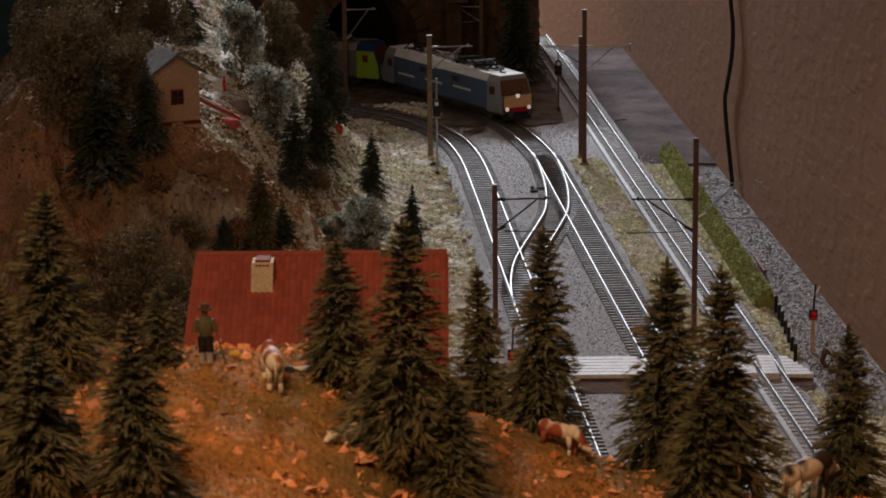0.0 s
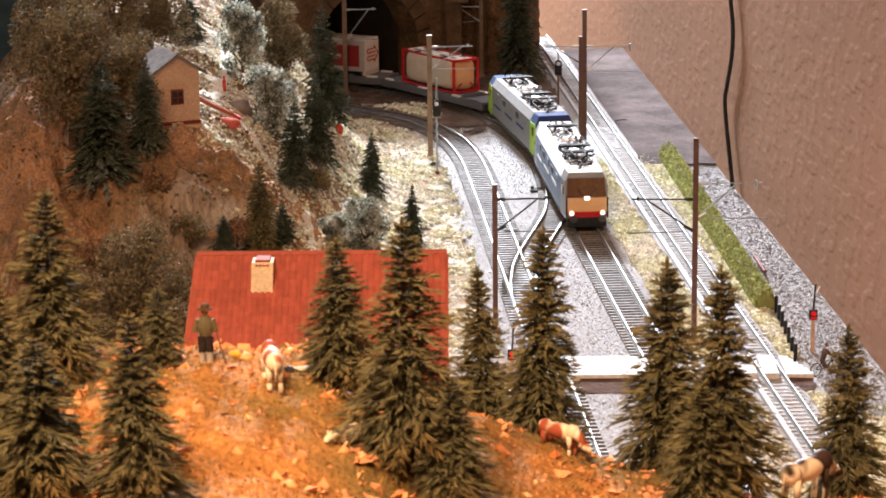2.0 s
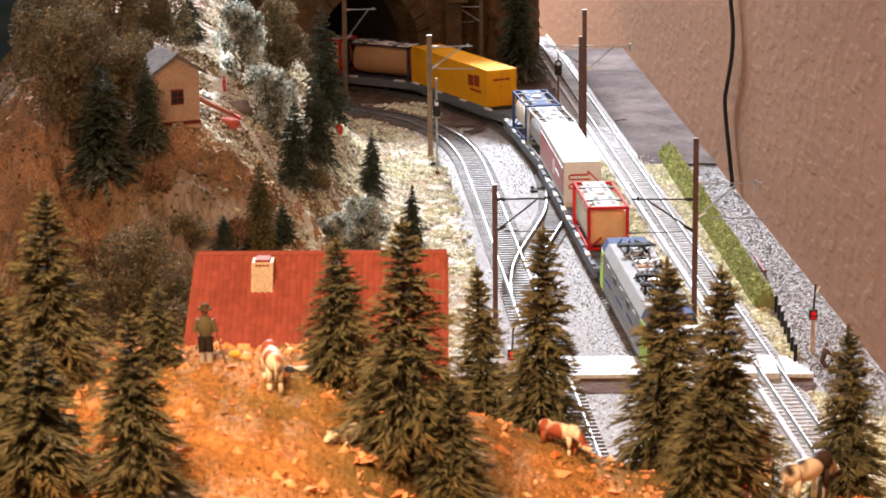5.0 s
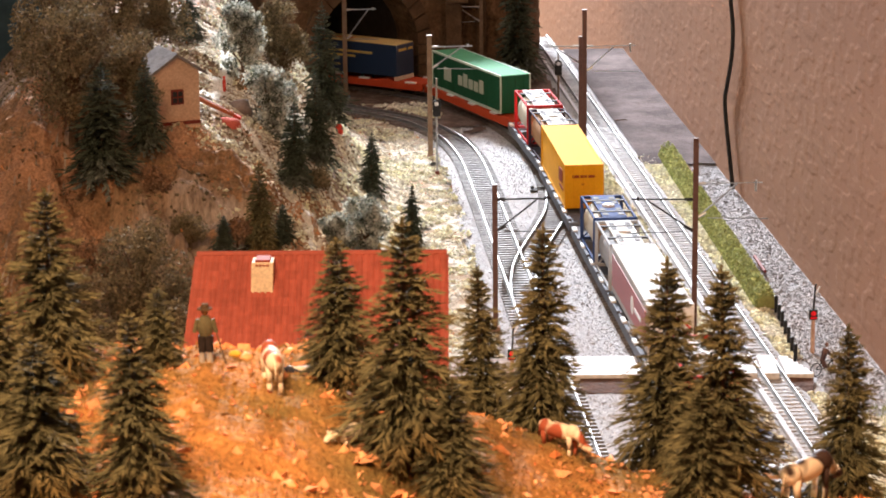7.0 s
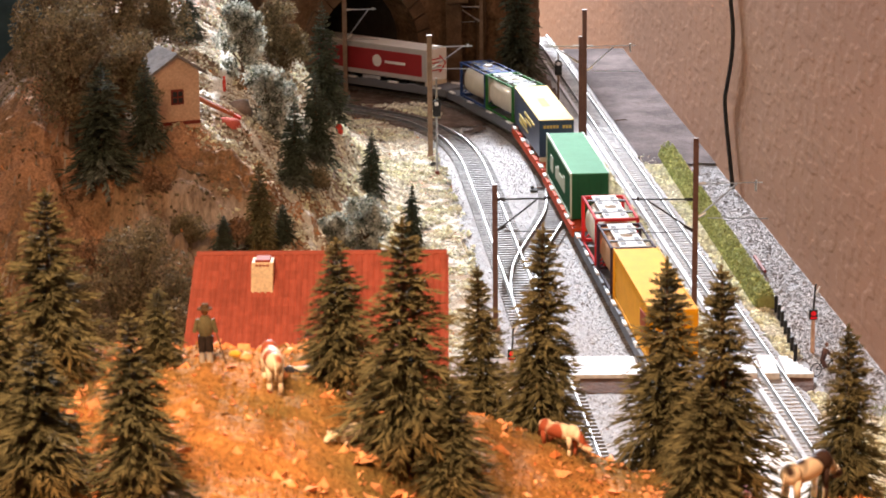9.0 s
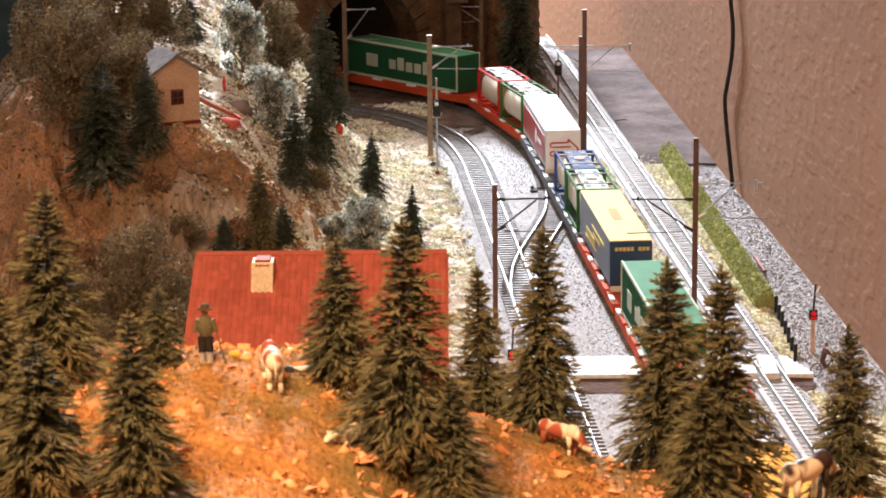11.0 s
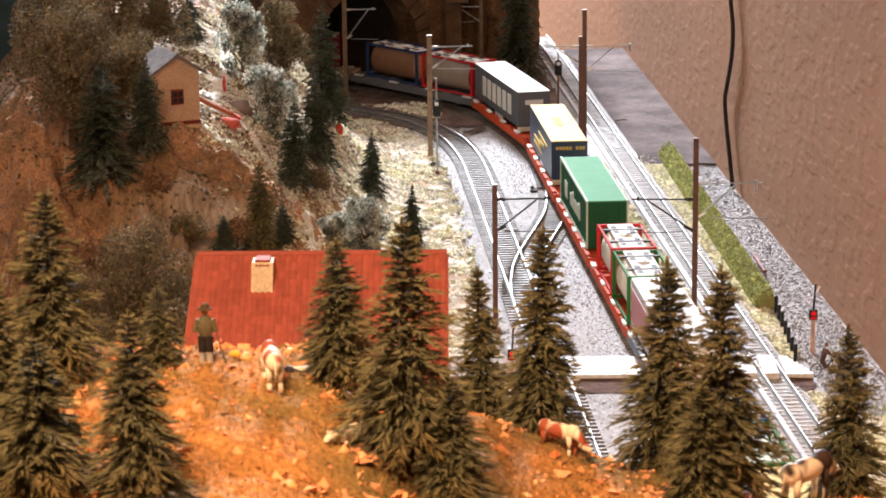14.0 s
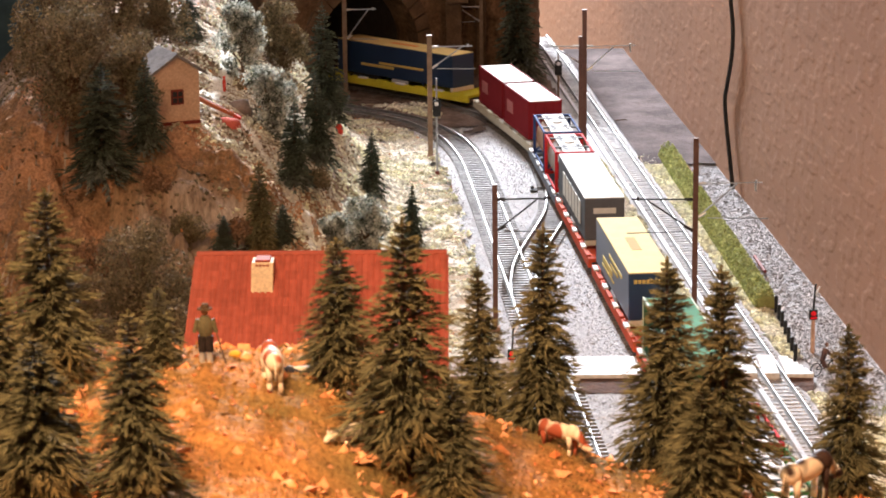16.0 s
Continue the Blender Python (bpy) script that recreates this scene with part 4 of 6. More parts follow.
def crossing_signal(x, y):
    ob = thing("crossing_signal", "tan crossing post with a red lamp beside the road", "signal", m=Matrix.Translation((x, y, -0.005)))
    part("post", Build().rod((0, 0, 0), (0, 0, 0.026), 0.0014, 0.0012, 8), mat("flesh_post", (0.55, 0.36, 0.26), None, 0.6, scale=150), ob)
    part("lamp_box", Build().box(-0.0026, 0.0026, -0.0016, 0.0016, 0.022, 0.0285, 0.0006), M_BLACK, ob)
    part("red_lens", Build().ball((0, -0.0018, 0.0262), 0.0017, 0.001, 0.0017), mat("red_lamp_glass", (0.75, 0.02, 0.03), None, 0.2, scale=50, emit=0.12), ob, "glowing red lens")
    part("red_lens", Build().box(-0.002, 0.002, -0.0022, -0.0014, 0.0228, 0.0240), MATS["red_lamp_glass"], ob)
    part("mast_top", Build().rod((0, 0, 0.028), (0.0012, 0, 0.045), 0.0006), M_BLACK, ob)
    part("white_cross", Build().box(-0.0004, 0.0004, -0.0004, 0.0004, 0, 0.006, m=Matrix.Translation((0.0009, 0, 0.038)) @ Matrix.Rotation(0.5, 4, "Y")), M_WHITE, ob)


crossing_signal(0.2316, 1.6389)
crossing_signal(0.0405, 1.555)
# fence posts by the hedge's end
for k in range(7):
    t = k / 6
    thing("fence_post", "short black wooden fence post beside the hedge", "post", "fence posts",
          m=Matrix.Translation((0.2206 - 0.0004 * k, 1.737 - 0.118 * t, -0.006)), data=Build().box(-0.0011, 0.0011, -0.0011, 0.0011, 0, 0.013 - 0.001 * (k % 2), 0.0003).mesh("fence_post", M_BLACK))
for k, (x, y, L, a) in enumerate([(0.2035, 2.17, 0.05, 0.06), (0.2235, 1.855, 0.045, 0.05)]):
    thing("rusty_pipe", "rust-red pipe lying behind the hedge", "pipe", m=Matrix.Translation((x, y, -0.002)) @ Matrix.Rotation(a, 4, "Z"),
          data=Build().rod((0, -L / 2, 0.0015), (0, L / 2, 0.0015), 0.0012, 0.0012, 8).mesh("rusty_pipe", mat("rust_red", (0.20, 0.045, 0.035), None, 0.7, scale=200)))


thing("twig", "dark dry twig lying on the grey board", "twig", m=pose(0.1615, 2.395, -0.0018, 0, 0, 8), data=Build().rod((-0.006, 0, 0.0006), (0.001, 0.001, 0.0012), 0.0006, 0.0005).rod((0.001, 0.001, 0.0012), (0.006, 0.002, 0.0006), 0.0005, 0.0003).mesh("twig", M_BARK))


# ---- cable on the wall ----
def wall_cable():
    line = catmull([(2.150, 0.62), (2.150, 0.42), (2.148, 0.25), (2.1416, 0.1718), (2.1315, 0.1462), (2.1193, 0.1256), (2.1225, 0.1025), (2.1414, 0.0764), (2.1509, 0.0617), (2.1411, 0.0418), (2.1231, 0.0177), (2.1082, -0.0022)], 8)
    pts = [Vector((wall_x(y) - 0.0040, y, z)) for y, z in line]
    b = Build()
    n = 8
    for p in pts:
        b.v += [(p.x + 0.0017 * math.cos(6.2832 * k / n), p.y + 0.0017 * math.sin(6.2832 * k / n), p.z) for k in range(n)]
    b.f += [(i * n + k, i * n + (k + 1) % n, (i + 1) * n + (k + 1) % n, (i + 1) * n + k) for i in range(len(pts) - 1) for k in range(n)]
    thing("black_cable", "black power cable hanging down the tan wall", "cable", data=b.mesh("black_cable", M_BLACK, True))


wall_cable()


# ---- house ----
def house():
    ob = thing("house", "chalet with a red tiled roof and cream chimney", "house", m=pose(-0.0582, 1.262, 0.055, 0, 0, -0.7))
    m_roof = mat("red_tile", (0.42, 0.106, 0.074), (0.375, 0.093, 0.065), 0.6, scale=45, island=0.12, fine=0.1)
    m_wall = mat("dark_timber", (0.10, 0.06, 0.045), (0.14, 0.09, 0.06), 0.8, scale=60)
    hw, dep, rise, eave = 0.0600, 0.058, 0.052, 0.047
    w = Build()
    w.box(-hw + 0.005, hw - 0.005, -dep + 0.012, dep - 0.012, 0, eave)
    w.add([(s * (hw - 0.005), y, z) for s in (-1, 1) for y, z in ((-dep + 0.012, eave), (dep - 0.012, eave), (0, eave + rise - 0.012))],
          [(0, 1, 2), (3, 5, 4), (0, 3, 4, 1), (0, 2, 5, 3), (1, 4, 5, 2)])
    part("wall_shell", w, m_wall, ob)
    for side in (-1, 1):
        roof = part("roof_slope", Build().sweep([(-hw, 0, 0), (hw, 0, 0)], [(-side * 0.0, eave + rise - 0.0012), (side * dep, eave - 0.0042), (side * dep, eave - 0.0022), (0.0, eave + rise + 0.0008)]), m_roof, ob)
        ncol, nrow = (42, 16) if side == 1 else (1, 1)
        if side == 1:
            L = math.hypot(dep, rise + 0.003)
            ang = math.atan2(rise + 0.003, dep)
            tiles = Build()
            for j in range(nrow):
                for i in range(ncol):
                    x0 = -hw + 2 * hw * i / ncol
                    s0, s1 = L * j / nrow, L * (j + 1) / nrow + 0.0006
                    pts = []
                    for s, lift in ((s0, 0.00045), (s1, 0.0004)):
                        for q in range(4):
                            xx = x0 + 2 * hw / ncol * q / 3
                            hgt = lift + 0.00055 * math.sin(math.pi * q / 3)
                            pts.append((xx, -dep + s * math.cos(ang) - hgt * math.sin(ang), eave - 0.0022 + s * math.sin(ang) + hgt * math.cos(ang)))
                    tiles.add(pts, [(0, 1, 5, 4), (1, 2, 6, 5), (2, 3, 7, 6), (0, 3, 2, 1)])
            tagged(part("roof_tiles", tiles, m_roof, ob, "rows of red pantiles"), kind="stuff")
    part("ridge_cap", Build().rod((-hw, 0, eave + rise + 0.0008), (hw, 0, eave + rise + 0.0008), 0.0016, 0.0016, 8), m_roof, ob)
    for s in (-1, 1):
        part("barge_board", Build().box(s * hw - 0.0008, s * hw + 0.0008, -dep, 0.0, -0.002, 0.002, m=Matrix.Translation((0, 0, eave - 0.002)) @ Matrix(((1, 0, 0, 0), (0, 1, 0, 0), (0, rise / dep, 1, rise), (0, 0, 0, 1)))), m_roof, ob)
    ch = part("chimney", Build().box(-0.0325, -0.0222, -0.0165, -0.0050, eave + 0.032, eave + rise + 0.0005, 0.0003), mat("cream_plaster", (0.80, 0.66, 0.46), (0.74, 0.60, 0.42), 0.8, scale=120), ob, "cream rendered chimney")
    part("chimney_cap", Build().box(-0.0308, -0.0238, -0.0155, -0.0060, eave + rise + 0.0004, eave + rise + 0.0016, 0.0002), mat("brick_red", (0.35, 0.08, 0.05), None, 0.8, scale=200), ch)
    for k in range(4):
        part("cap_brick", Build().box(-0.0305 + k * 0.0017, -0.0293 + k * 0.0017, -0.0169, -0.0163, eave + rise - 0.0012, eave + rise - 0.0004), MATS["brick_red"], ch)
    part("eave_shadow_board", Build().box(-hw, hw, -dep + 0.002, -dep + 0.004, eave - 0.009, eave - 0.0035), m_wall, ob)
    for x in (-0.03, 0.0, 0.03):
        win = part("window", Build().box(x - 0.006, x + 0.006, -dep + 0.0105, -dep + 0.0125, 0.016, 0.032, 0.0004), M_WHITE, ob, "white framed window")
        part("pane", Build().box(x - 0.0048, x + 0.0048, -dep + 0.0098, -dep + 0.0107, 0.0175, 0.0305), M_BLACK, win)
    for o in ob.children_recursive:
        for v in o.data.vertices:
            if v.co.x < 0:
                v.co.x += 0.085 * (eave + rise - v.co.z) * v.co.x / hw


house()


# ---- hut on the hill ----
def hut():
    ob = thing("hut", "small pink-brown wooden hut with a grey roof", "hut", m=pose(-0.1885, 1.8490, 0.1090, 0, 0, 24))
    mw = mat("pink_tan_boards", (0.52, 0.36, 0.26), (0.46, 0.31, 0.22), 0.8, scale=80)
    w, d, h, g = 0.0162, 0.017, 0.036, 0.0105
    b = Build().box(-w, w, -d, d, -0.004, h)
    b.add([(x, y, z) for y in (-d, d) for x, z in ((-w, h), (w, h), (0, h + g))], [(0, 1, 2), (3, 5, 4), (0, 2, 5, 3), (1, 4, 5, 2)])
    part("wall_shell", b, mw, ob)
    mr = mat("grey_slate_roof", (0.19, 0.168, 0.162), (0.13, 0.115, 0.112), 0.8, scale=120, bump=0.0006)
    for s in (-1, 1):
        part("roof_slope", Build().sweep([(0, -d - 0.004, 0), (0, d + 0.004, 0)], [(0, h + g + 0.0002), (s * (w + 0.005), h - 0.0033), (s * (w + 0.005), h - 0.0013), (0, h + g + 0.0024)]), mr, ob)
    win = part("window", Build().box(-0.0045, 0.0045, -d - 0.0012, -d + 0.001, 0.013, 0.0235, 0.0003), mat("dark_red_frame", (0.16, 0.035, 0.025), None, 0.6, scale=200), ob, "dark red window frame")
    for x in (-0.002, 0.002):
        for z in (0.0160, 0.0205):
            part("pane", Build().box(x - 0.0015, x + 0.0015, -d - 0.0016, -d - 0.0006, z - 0.0017, z + 0.0017), M_BLACK, win)
    part("sill", Build().box(-w, w, -d - 0.0012, -d, -0.001, 0.0012), MATS["dark_red_frame"], ob)


hut()
M_RED = mat("bright_red_plastic", (0.60, 0.06, 0.035), (0.5, 0.045, 0.03), 0.5, scale=120)
M_RUST = mat("rust_orange_wood", (0.42, 0.13, 0.055), None, 0.6, scale=120)


def trough():
    ob = thing("wooden_chute", "rust-red wooden chute leaning down the slope", "chute", m=Matrix.Translation((-0.1605, 1.900, 0.1065)) @ Matrix.Rotation(0.46, 4, "Y"))
    part("bed", Build().box(-0.017, 0.015, -0.0018, 0.0018, 0.0, 0.0012, 0.0002), M_RUST, ob)
    for s in (-1, 1):
        part("side_rail", Build().box(-0.017, 0.015, s * 0.0022 - 0.0004, s * 0.0022 + 0.0004, 0.0, 0.0026), M_RUST, ob)
    part("end_tray", Build().box(0.013, 0.019, -0.003, 0.003, 0.0004, 0.0022, 0.0003), M_RED, ob)


trough()


def boulder(x, y, z, rx, ry, rz, material, label, seed):
    b = Build().ball((0, 0, rz * 0.6), rx, ry, rz, 12, 9)
    b.v = [tuple(Vector(q) * (1 + 0.22 * noise.noise(Vector(q) * 180 + Vector((seed, 0, 0))))) for q in b.v]
    return thing("boulder", label, "rock", m=Matrix.Translation((x, y, z)), data=b.mesh("boulder", material, True))


boulder(-0.1457, 1.9271, 0.094, 0.0095, 0.008, 0.0085, mat("grey_boulder", (0.24, 0.2, 0.18), (0.15, 0.125, 0.115), 0.9, scale=90, bump=0.001), "dark grey boulder on the slope beside the hut", 1)
boulder(-0.1507, 1.8838, 0.0935, 0.009, 0.006, 0.006, mat("pink_foam", (0.55, 0.13, 0.10), (0.42, 0.10, 0.08), 0.95, scale=150, bump=0.001), "red flowering cushion plant on the slope", 2)
boulder(-0.0835, 2.150, 0.038, 0.004, 0.003, 0.005, M_RED, "red leaf clump beside the spruce", 3)


def bench():
    ob = thing("bench", "bright red slatted bench on the hillside", "bench", m=pose(-0.2445, 1.5535, 0.0395, 0, 0, 4) @ Matrix.Scale(1.35, 4))
    for k in range(2):
        part("slat", Build().box(-0.0072, 0.0072, -0.003 + 0.0032 * k, -0.0003 + 0.0032 * k, 0.0068, 0.0078, 0.0002), M_RED, ob)
    part("backrest", Build().box(-0.0072, 0.0072, 0.0036, 0.0044, 0.0095, 0.0125, 0.0002), M_RED, ob)
    for x in (-0.0055, 0.0055):
        for y in (-0.0026, 0.0036):
            part("leg", Build().box(x - 0.0006, x + 0.0006, y - 0.0006, y + 0.0006, -0.003, 0.0068 if y < 0 else 0.0125), M_RUST, ob)


bench()
boulder(-0.0713, 0.8871, 0.2105, 0.0022, 0.0015, 0.0013, mat("yellow_foam", (0.85, 0.52, 0.08), None, 0.9, scale=200), "small yellow flower cushion on the meadow", 5)


# ---- animals: painted figures in one piece ----
def cow_mesh(body, patch, lying=False):
    b = Build()
    lz = 0.0 if lying else 0.0085
    b.ball((0, 0, lz + 0.0042), 0.0128, 0.0040, 0.0043, 14, 9)
    b.ball((0.009, 0, lz + 0.0050), 0.0045, 0.0036, 0.0042, 12, 8)
    b.ball((-0.0095, 0, lz + 0.0048), 0.0042, 0.0038, 0.0041, 12, 8)
    hx, hz = (0.0185, lz + 0.0058) if lying else (0.0178, lz - 0.0015)
    b.rod((0.011, 0, lz + 0.0055), (hx - 0.001, 0, hz + 0.001), 0.0026, 0.0019, 10)
    b.ball((hx, 0, hz), 0.0032, 0.0019, 0.0021, 10, 7)
    b.ball((hx + 0.0024, 0, hz - 0.0008), 0.0017, 0.0015, 0.0014, 8, 6)
    for s in (-1, 1):
        b.rod((hx - 0.0015, s * 0.0012, hz + 0.0014), (hx - 0.0018, s * 0.0034, hz + 0.0018), 0.0008, 0.0004, 6)
        b.rod((hx - 0.0008, s * 0.0009, hz + 0.0018), (hx - 0.0002, s * 0.0017, hz + 0.0034), 0.0004, 0.0002, 5)
        for x in (-0.0092, 0.0082):
            if lying:
                b.rod((x, s * 0.0025, 0.0012), (x + 0.005, s * 0.0048, 0.0006), 0.0013, 0.0009, 7)
            else:
                b.rod((x, s * 0.0022, lz + 0.003), (x + 0.0004, s * 0.0023, 0.0042), 0.0017, 0.0010, 8)
                b.rod((x + 0.0004, s * 0.0023, 0.0045), (x + 0.0001, s * 0.0024, 0.0), 0.0010, 0.0011, 8)
    b.rod((-0.0133, 0, lz + 0.0068), (-0.0146, 0.0003, lz - 0.002), 0.0005, 0.0004, 5)
    if not lying:
        b.ball((-0.0055, 0, lz - 0.0002), 0.0022, 0.0017, 0.0016, 8, 6)
    m = mat("cow_%s" % patch[0], body, patch[1:], 0.6, scale=62, spread=(0.48, 0.52), detail=1.0, fine=0.05)
    return b.mesh("cow", m, True)


CREAM = (0.78, 0.66, 0.50)
thing("cow_figure", "cream and red-brown model cow grazing on the meadow", "cow", "cows on the meadow", m=pose(-0.0568, 0.860, 0.2075, 0, 0, 100) @ Matrix.Scale(0.80, 4), data=cow_mesh(CREAM, ("red", 0.36, 0.10, 0.05)))
thing("cow_figure", "red-brown model cow with pale head grazing", "cow", "cows on the meadow", m=pose(0.0400, 0.903, 0.1695, 0, 0, -42) @ Matrix.Scale(0.66, 4), data=cow_mesh((0.34, 0.085, 0.045), ("brown", 0.74, 0.62, 0.46)))
thing("cow_figure", "cream and dark brown model cow standing on the meadow", "cow", "cows on the meadow", m=pose(0.1265, 0.903, 0.150, 0, 0, 48) @ Matrix.Scale(1.0, 4), data=cow_mesh(CREAM, ("dark", 0.05, 0.03, 0.025)))
thing("cow_figure", "cream and black model cow lying in the grass", "cow", "cows on the meadow", m=pose(-0.0290, 0.8300, 0.1985, 0, 0, 232) @ Matrix.Scale(0.66, 4), data=cow_mesh(CREAM, ("lying", 0.80, 0.70, 0.52), True))
thing("cow_figure", "black and cream model cow lying behind the rise", "cow", "cows on the meadow", m=pose(-0.0475, 0.8770, 0.2055, 0, 0, 185) @ Matrix.Scale(0.5, 4), data=cow_mesh((0.03, 0.03, 0.04), ("night", 0.75, 0.66, 0.5), True))


def slots(me, ranges):
    """Gives stretches of a mesh's faces their own paint."""
    for a, z, m in ranges:
        me.materials.append(m)
        for p in me.polygons[a:z]:
            p.material_index = len(me.materials) - 1
    return me


def farmer():
    b, cuts = Build(), []

    def done(m):
        cuts.append((cuts[-1][1] if cuts else 0, len(b.f), m))

    for s in (-1, 1):
        b.rod((s * 0.0014, 0, 0), (s * 0.0013, 0, 0.0042), 0.0010, 0.0010, 8)
    done(mat("pale_socks", (0.42, 0.38, 0.34), None, 0.8, scale=200))
    for s in (-1, 1):
        b.rod((s * 0.0013, 0, 0.0040), (s * 0.0011, 0, 0.0095), 0.0013, 0.0015, 8)
    done(mat("dark_trousers", (0.03, 0.022, 0.02), None, 0.8, scale=200))
    b.ball((0, 0, 0.0125), 0.0027, 0.0017, 0.0044, 12, 8)
    for s in (-1, 1):
        b.rod((s * 0.0024, 0, 0.0152), (s * 0.0036, -0.0004, 0.0108), 0.0009, 0.0008, 7)
    done(mat("olive_vest", (0.13, 0.11, 0.06), None, 0.8, scale=200))
    b.ball((0, 0, 0.0180), 0.0013, 0.0013, 0.0015, 10, 7)
    done(mat("flesh_paint", (0.62, 0.36, 0.22), None, 0.7, scale=200))
    b.rod((0, 0, 0.0186), (0, 0, 0.0191), 0.0026, 0.0024, 12)
    b.rod((0, 0, 0.0190), (0, 0, 0.0205), 0.0015, 0.0012, 10)
    done(mat("brown_felt_hat", (0.10, 0.062, 0.035), None, 0.95, scale=200, spec=0.02))
    b.rod((0.0037, -0.0008, 0.0108), (0.0066, -0.001, 0.0), 0.0003, 0.0003, 5)
    done(M_BARK)
    me = b.mesh("farmer_figure", M_BLACK)
    thing("farmer_figure", "small painted farmer figure in olive vest and hat", "figurine", m=pose(-0.0797, 0.8735, 0.2122), data=slots(me, cuts))


farmer()


def cyclist():
    bike = thing("bicycle", "small black model bicycle standing by the crossing", "bicycle", m=pose(0.2315, 1.584, -0.003, 0, 0, 30))
    for x in (-0.0066, 0.0066):
        w = Build()
        n = 20
        ring = [Vector((x + 0.0040 * math.cos(6.2832 * k / n), 0, 0.0042 + 0.0040 * math.sin(6.2832 * k / n))) for k in range(n)]
        for k in range(n):
            w.rod(ring[k], ring[(k + 1) % n], 0.00038, 0.00038, 5)
        part("wheel", w, M_BLACK, bike)
    part("frame", Build().rod((-0.0066, 0, 0.0042), (0.0, 0, 0.0042), 0.0003).rod((0, 0, 0.0042), (0.0052, 0, 0.0085), 0.0003).rod((0.0066, 0, 0.0042), (0.005, 0, 0.0105), 0.0003).rod((-0.0066, 0, 0.0042), (-0.002, 0, 0.0088), 0.0003).rod((-0.002, 0, 0.0085), (0.0052, 0, 0.0088), 0.0003), M_BLACK, bike)
    part("handlebar", Build().rod((0.0050, -0.0022, 0.0107), (0.0050, 0.0022, 0.0107), 0.0003), M_STEEL, bike)
    part("saddle", Build().box(-0.0034, -0.001, -0.0008, 0.0008, 0.0088, 0.0096, 0.0003), M_BLACK, bike)
    b = Build().rod((-0.002, 0.001, 0.0095), (0.001, 0.0012, 0.0035), 0.0009, 0.0007, 7).rod((-0.002, -0.001, 0.0095), (0.001, -0.0012, 0.0045), 0.0009, 0.0007, 7)
    b.rod((-0.002, 0, 0.009), (0.0005, 0, 0.0165), 0.0015, 0.0019, 9).rod((0.0004, 0.0016, 0.0160), (0.0047, 0.0018, 0.0115), 0.0006, 0.0005, 6).rod((0.0004, -0.0016, 0.0160), (0.0047, -0.0018, 0.0115), 0.0006, 0.0005, 6)
    b.ball((0.0012, 0, 0.0188), 0.0013, 0.0012, 0.0015, 9, 7)
    thing("rider_figure", "small dark painted rider figure on the bicycle", "figurine", m=pose(0.2315, 1.584, -0.003, 0, 0, 30), data=b.mesh("rider_figure", mat("rider_paint", (0.05, 0.04, 0.05), (0.24, 0.13, 0.10), 0.7, scale=120)))


cyclist()
b = Build().ball((0, 0, 0.0075), 0.0014, 0.001, 0.003, 8, 6).rod((0, 0, 0), (0, 0, 0.006), 0.001, 0.0012, 7).ball((0, 0, 0.0115), 0.0011, 0.0011, 0.0012, 8, 6)
thing("hiker_figure", "small painted hiker figure in red on the slope", "figurine", m=pose(-0.1606, 1.9766, 0.104), data=b.mesh("hiker_figure", M_RED))


# ---- rolling stock ----
def paint(name, c, rough=0.8):
    return mat(name, c, tuple(v * 0.88 for v in c), rough, scale=70, fine=0.05, c3=tuple(v * 0.93 for v in c), spec=0.06)


def gloss(name, c):
    return mat(name, c, tuple(v * 0.88 for v in c), 0.38, scale=70, fine=0.05, c3=tuple(v * 0.93 for v in c), spec=0.5)


P_WHITE = paint("roof_white", (0.78, 0.78, 0.77))
P_LGREY = paint("curtain_grey", (0.46, 0.45, 0.45))
P_CREAM = paint("tank_cream", (0.66, 0.60, 0.50))
P_RED = paint("signal_red", (0.50, 0.025, 0.03))
P_BAND = gloss("curtain_red", (0.34, 0.03, 0.035))
P_ORANGE = paint("wagon_orange_red", (0.52, 0.075, 0.03))
P_GREY = paint("wagon_grey", (0.40, 0.41, 0.43))
P_WAGON = paint("wagon_blue_grey", (0.15, 0.16, 0.185))
P_YELLOWF = paint("wagon_yellow", (0.62, 0.55, 0.05))
P_YEL = paint("box_yellow", (0.78, 0.36, 0.015))
P_GREEN = paint("box_green", (0.020, 0.095, 0.046))
P_BLUE = gloss("curtain_navy", (0.014, 0.034, 0.085))
P_CREAMY = paint("canvas_pale_yellow", (0.68, 0.52, 0.22))
P_DKGREY = paint("box_slate", (0.105, 0.11, 0.12))
P_MAROON = paint("box_maroon", (0.20, 0.018, 0.025))
P_SILVER = paint("loco_silver", (0.30, 0.31, 0.335), 0.35)
P_LBLUE = paint("loco_blue", (0.11, 0.17, 0.27), 0.35)
P_LIME = paint("loco_lime", (0.34, 0.58, 0.06), 0.4)
P_TBLUE = paint("frame_blue", (0.032, 0.06, 0.17))
P_TDARK = paint("frame_dark_plum", (0.05, 0.03, 0.045))
P_TGREEN = paint("frame_green", (0.032, 0.14, 0.035))
P_BROWN = paint("tank_brown", (0.45, 0.25, 0.13))
P_FACE = paint("cab_pale_orange", (0.80, 0.47, 0.24))
# brown of the cab glass is a warm reflection put into the base colour
P_GLASS_WARM = mat("cab_glass_warm_reflection", (0.13, 0.062, 0.03), None, 0.1, scale=60, spec=0.7)
P_LAMP = mat("headlight_glow", (1.0, 0.93, 0.8), None, 0.3, scale=60, emit=1.6)


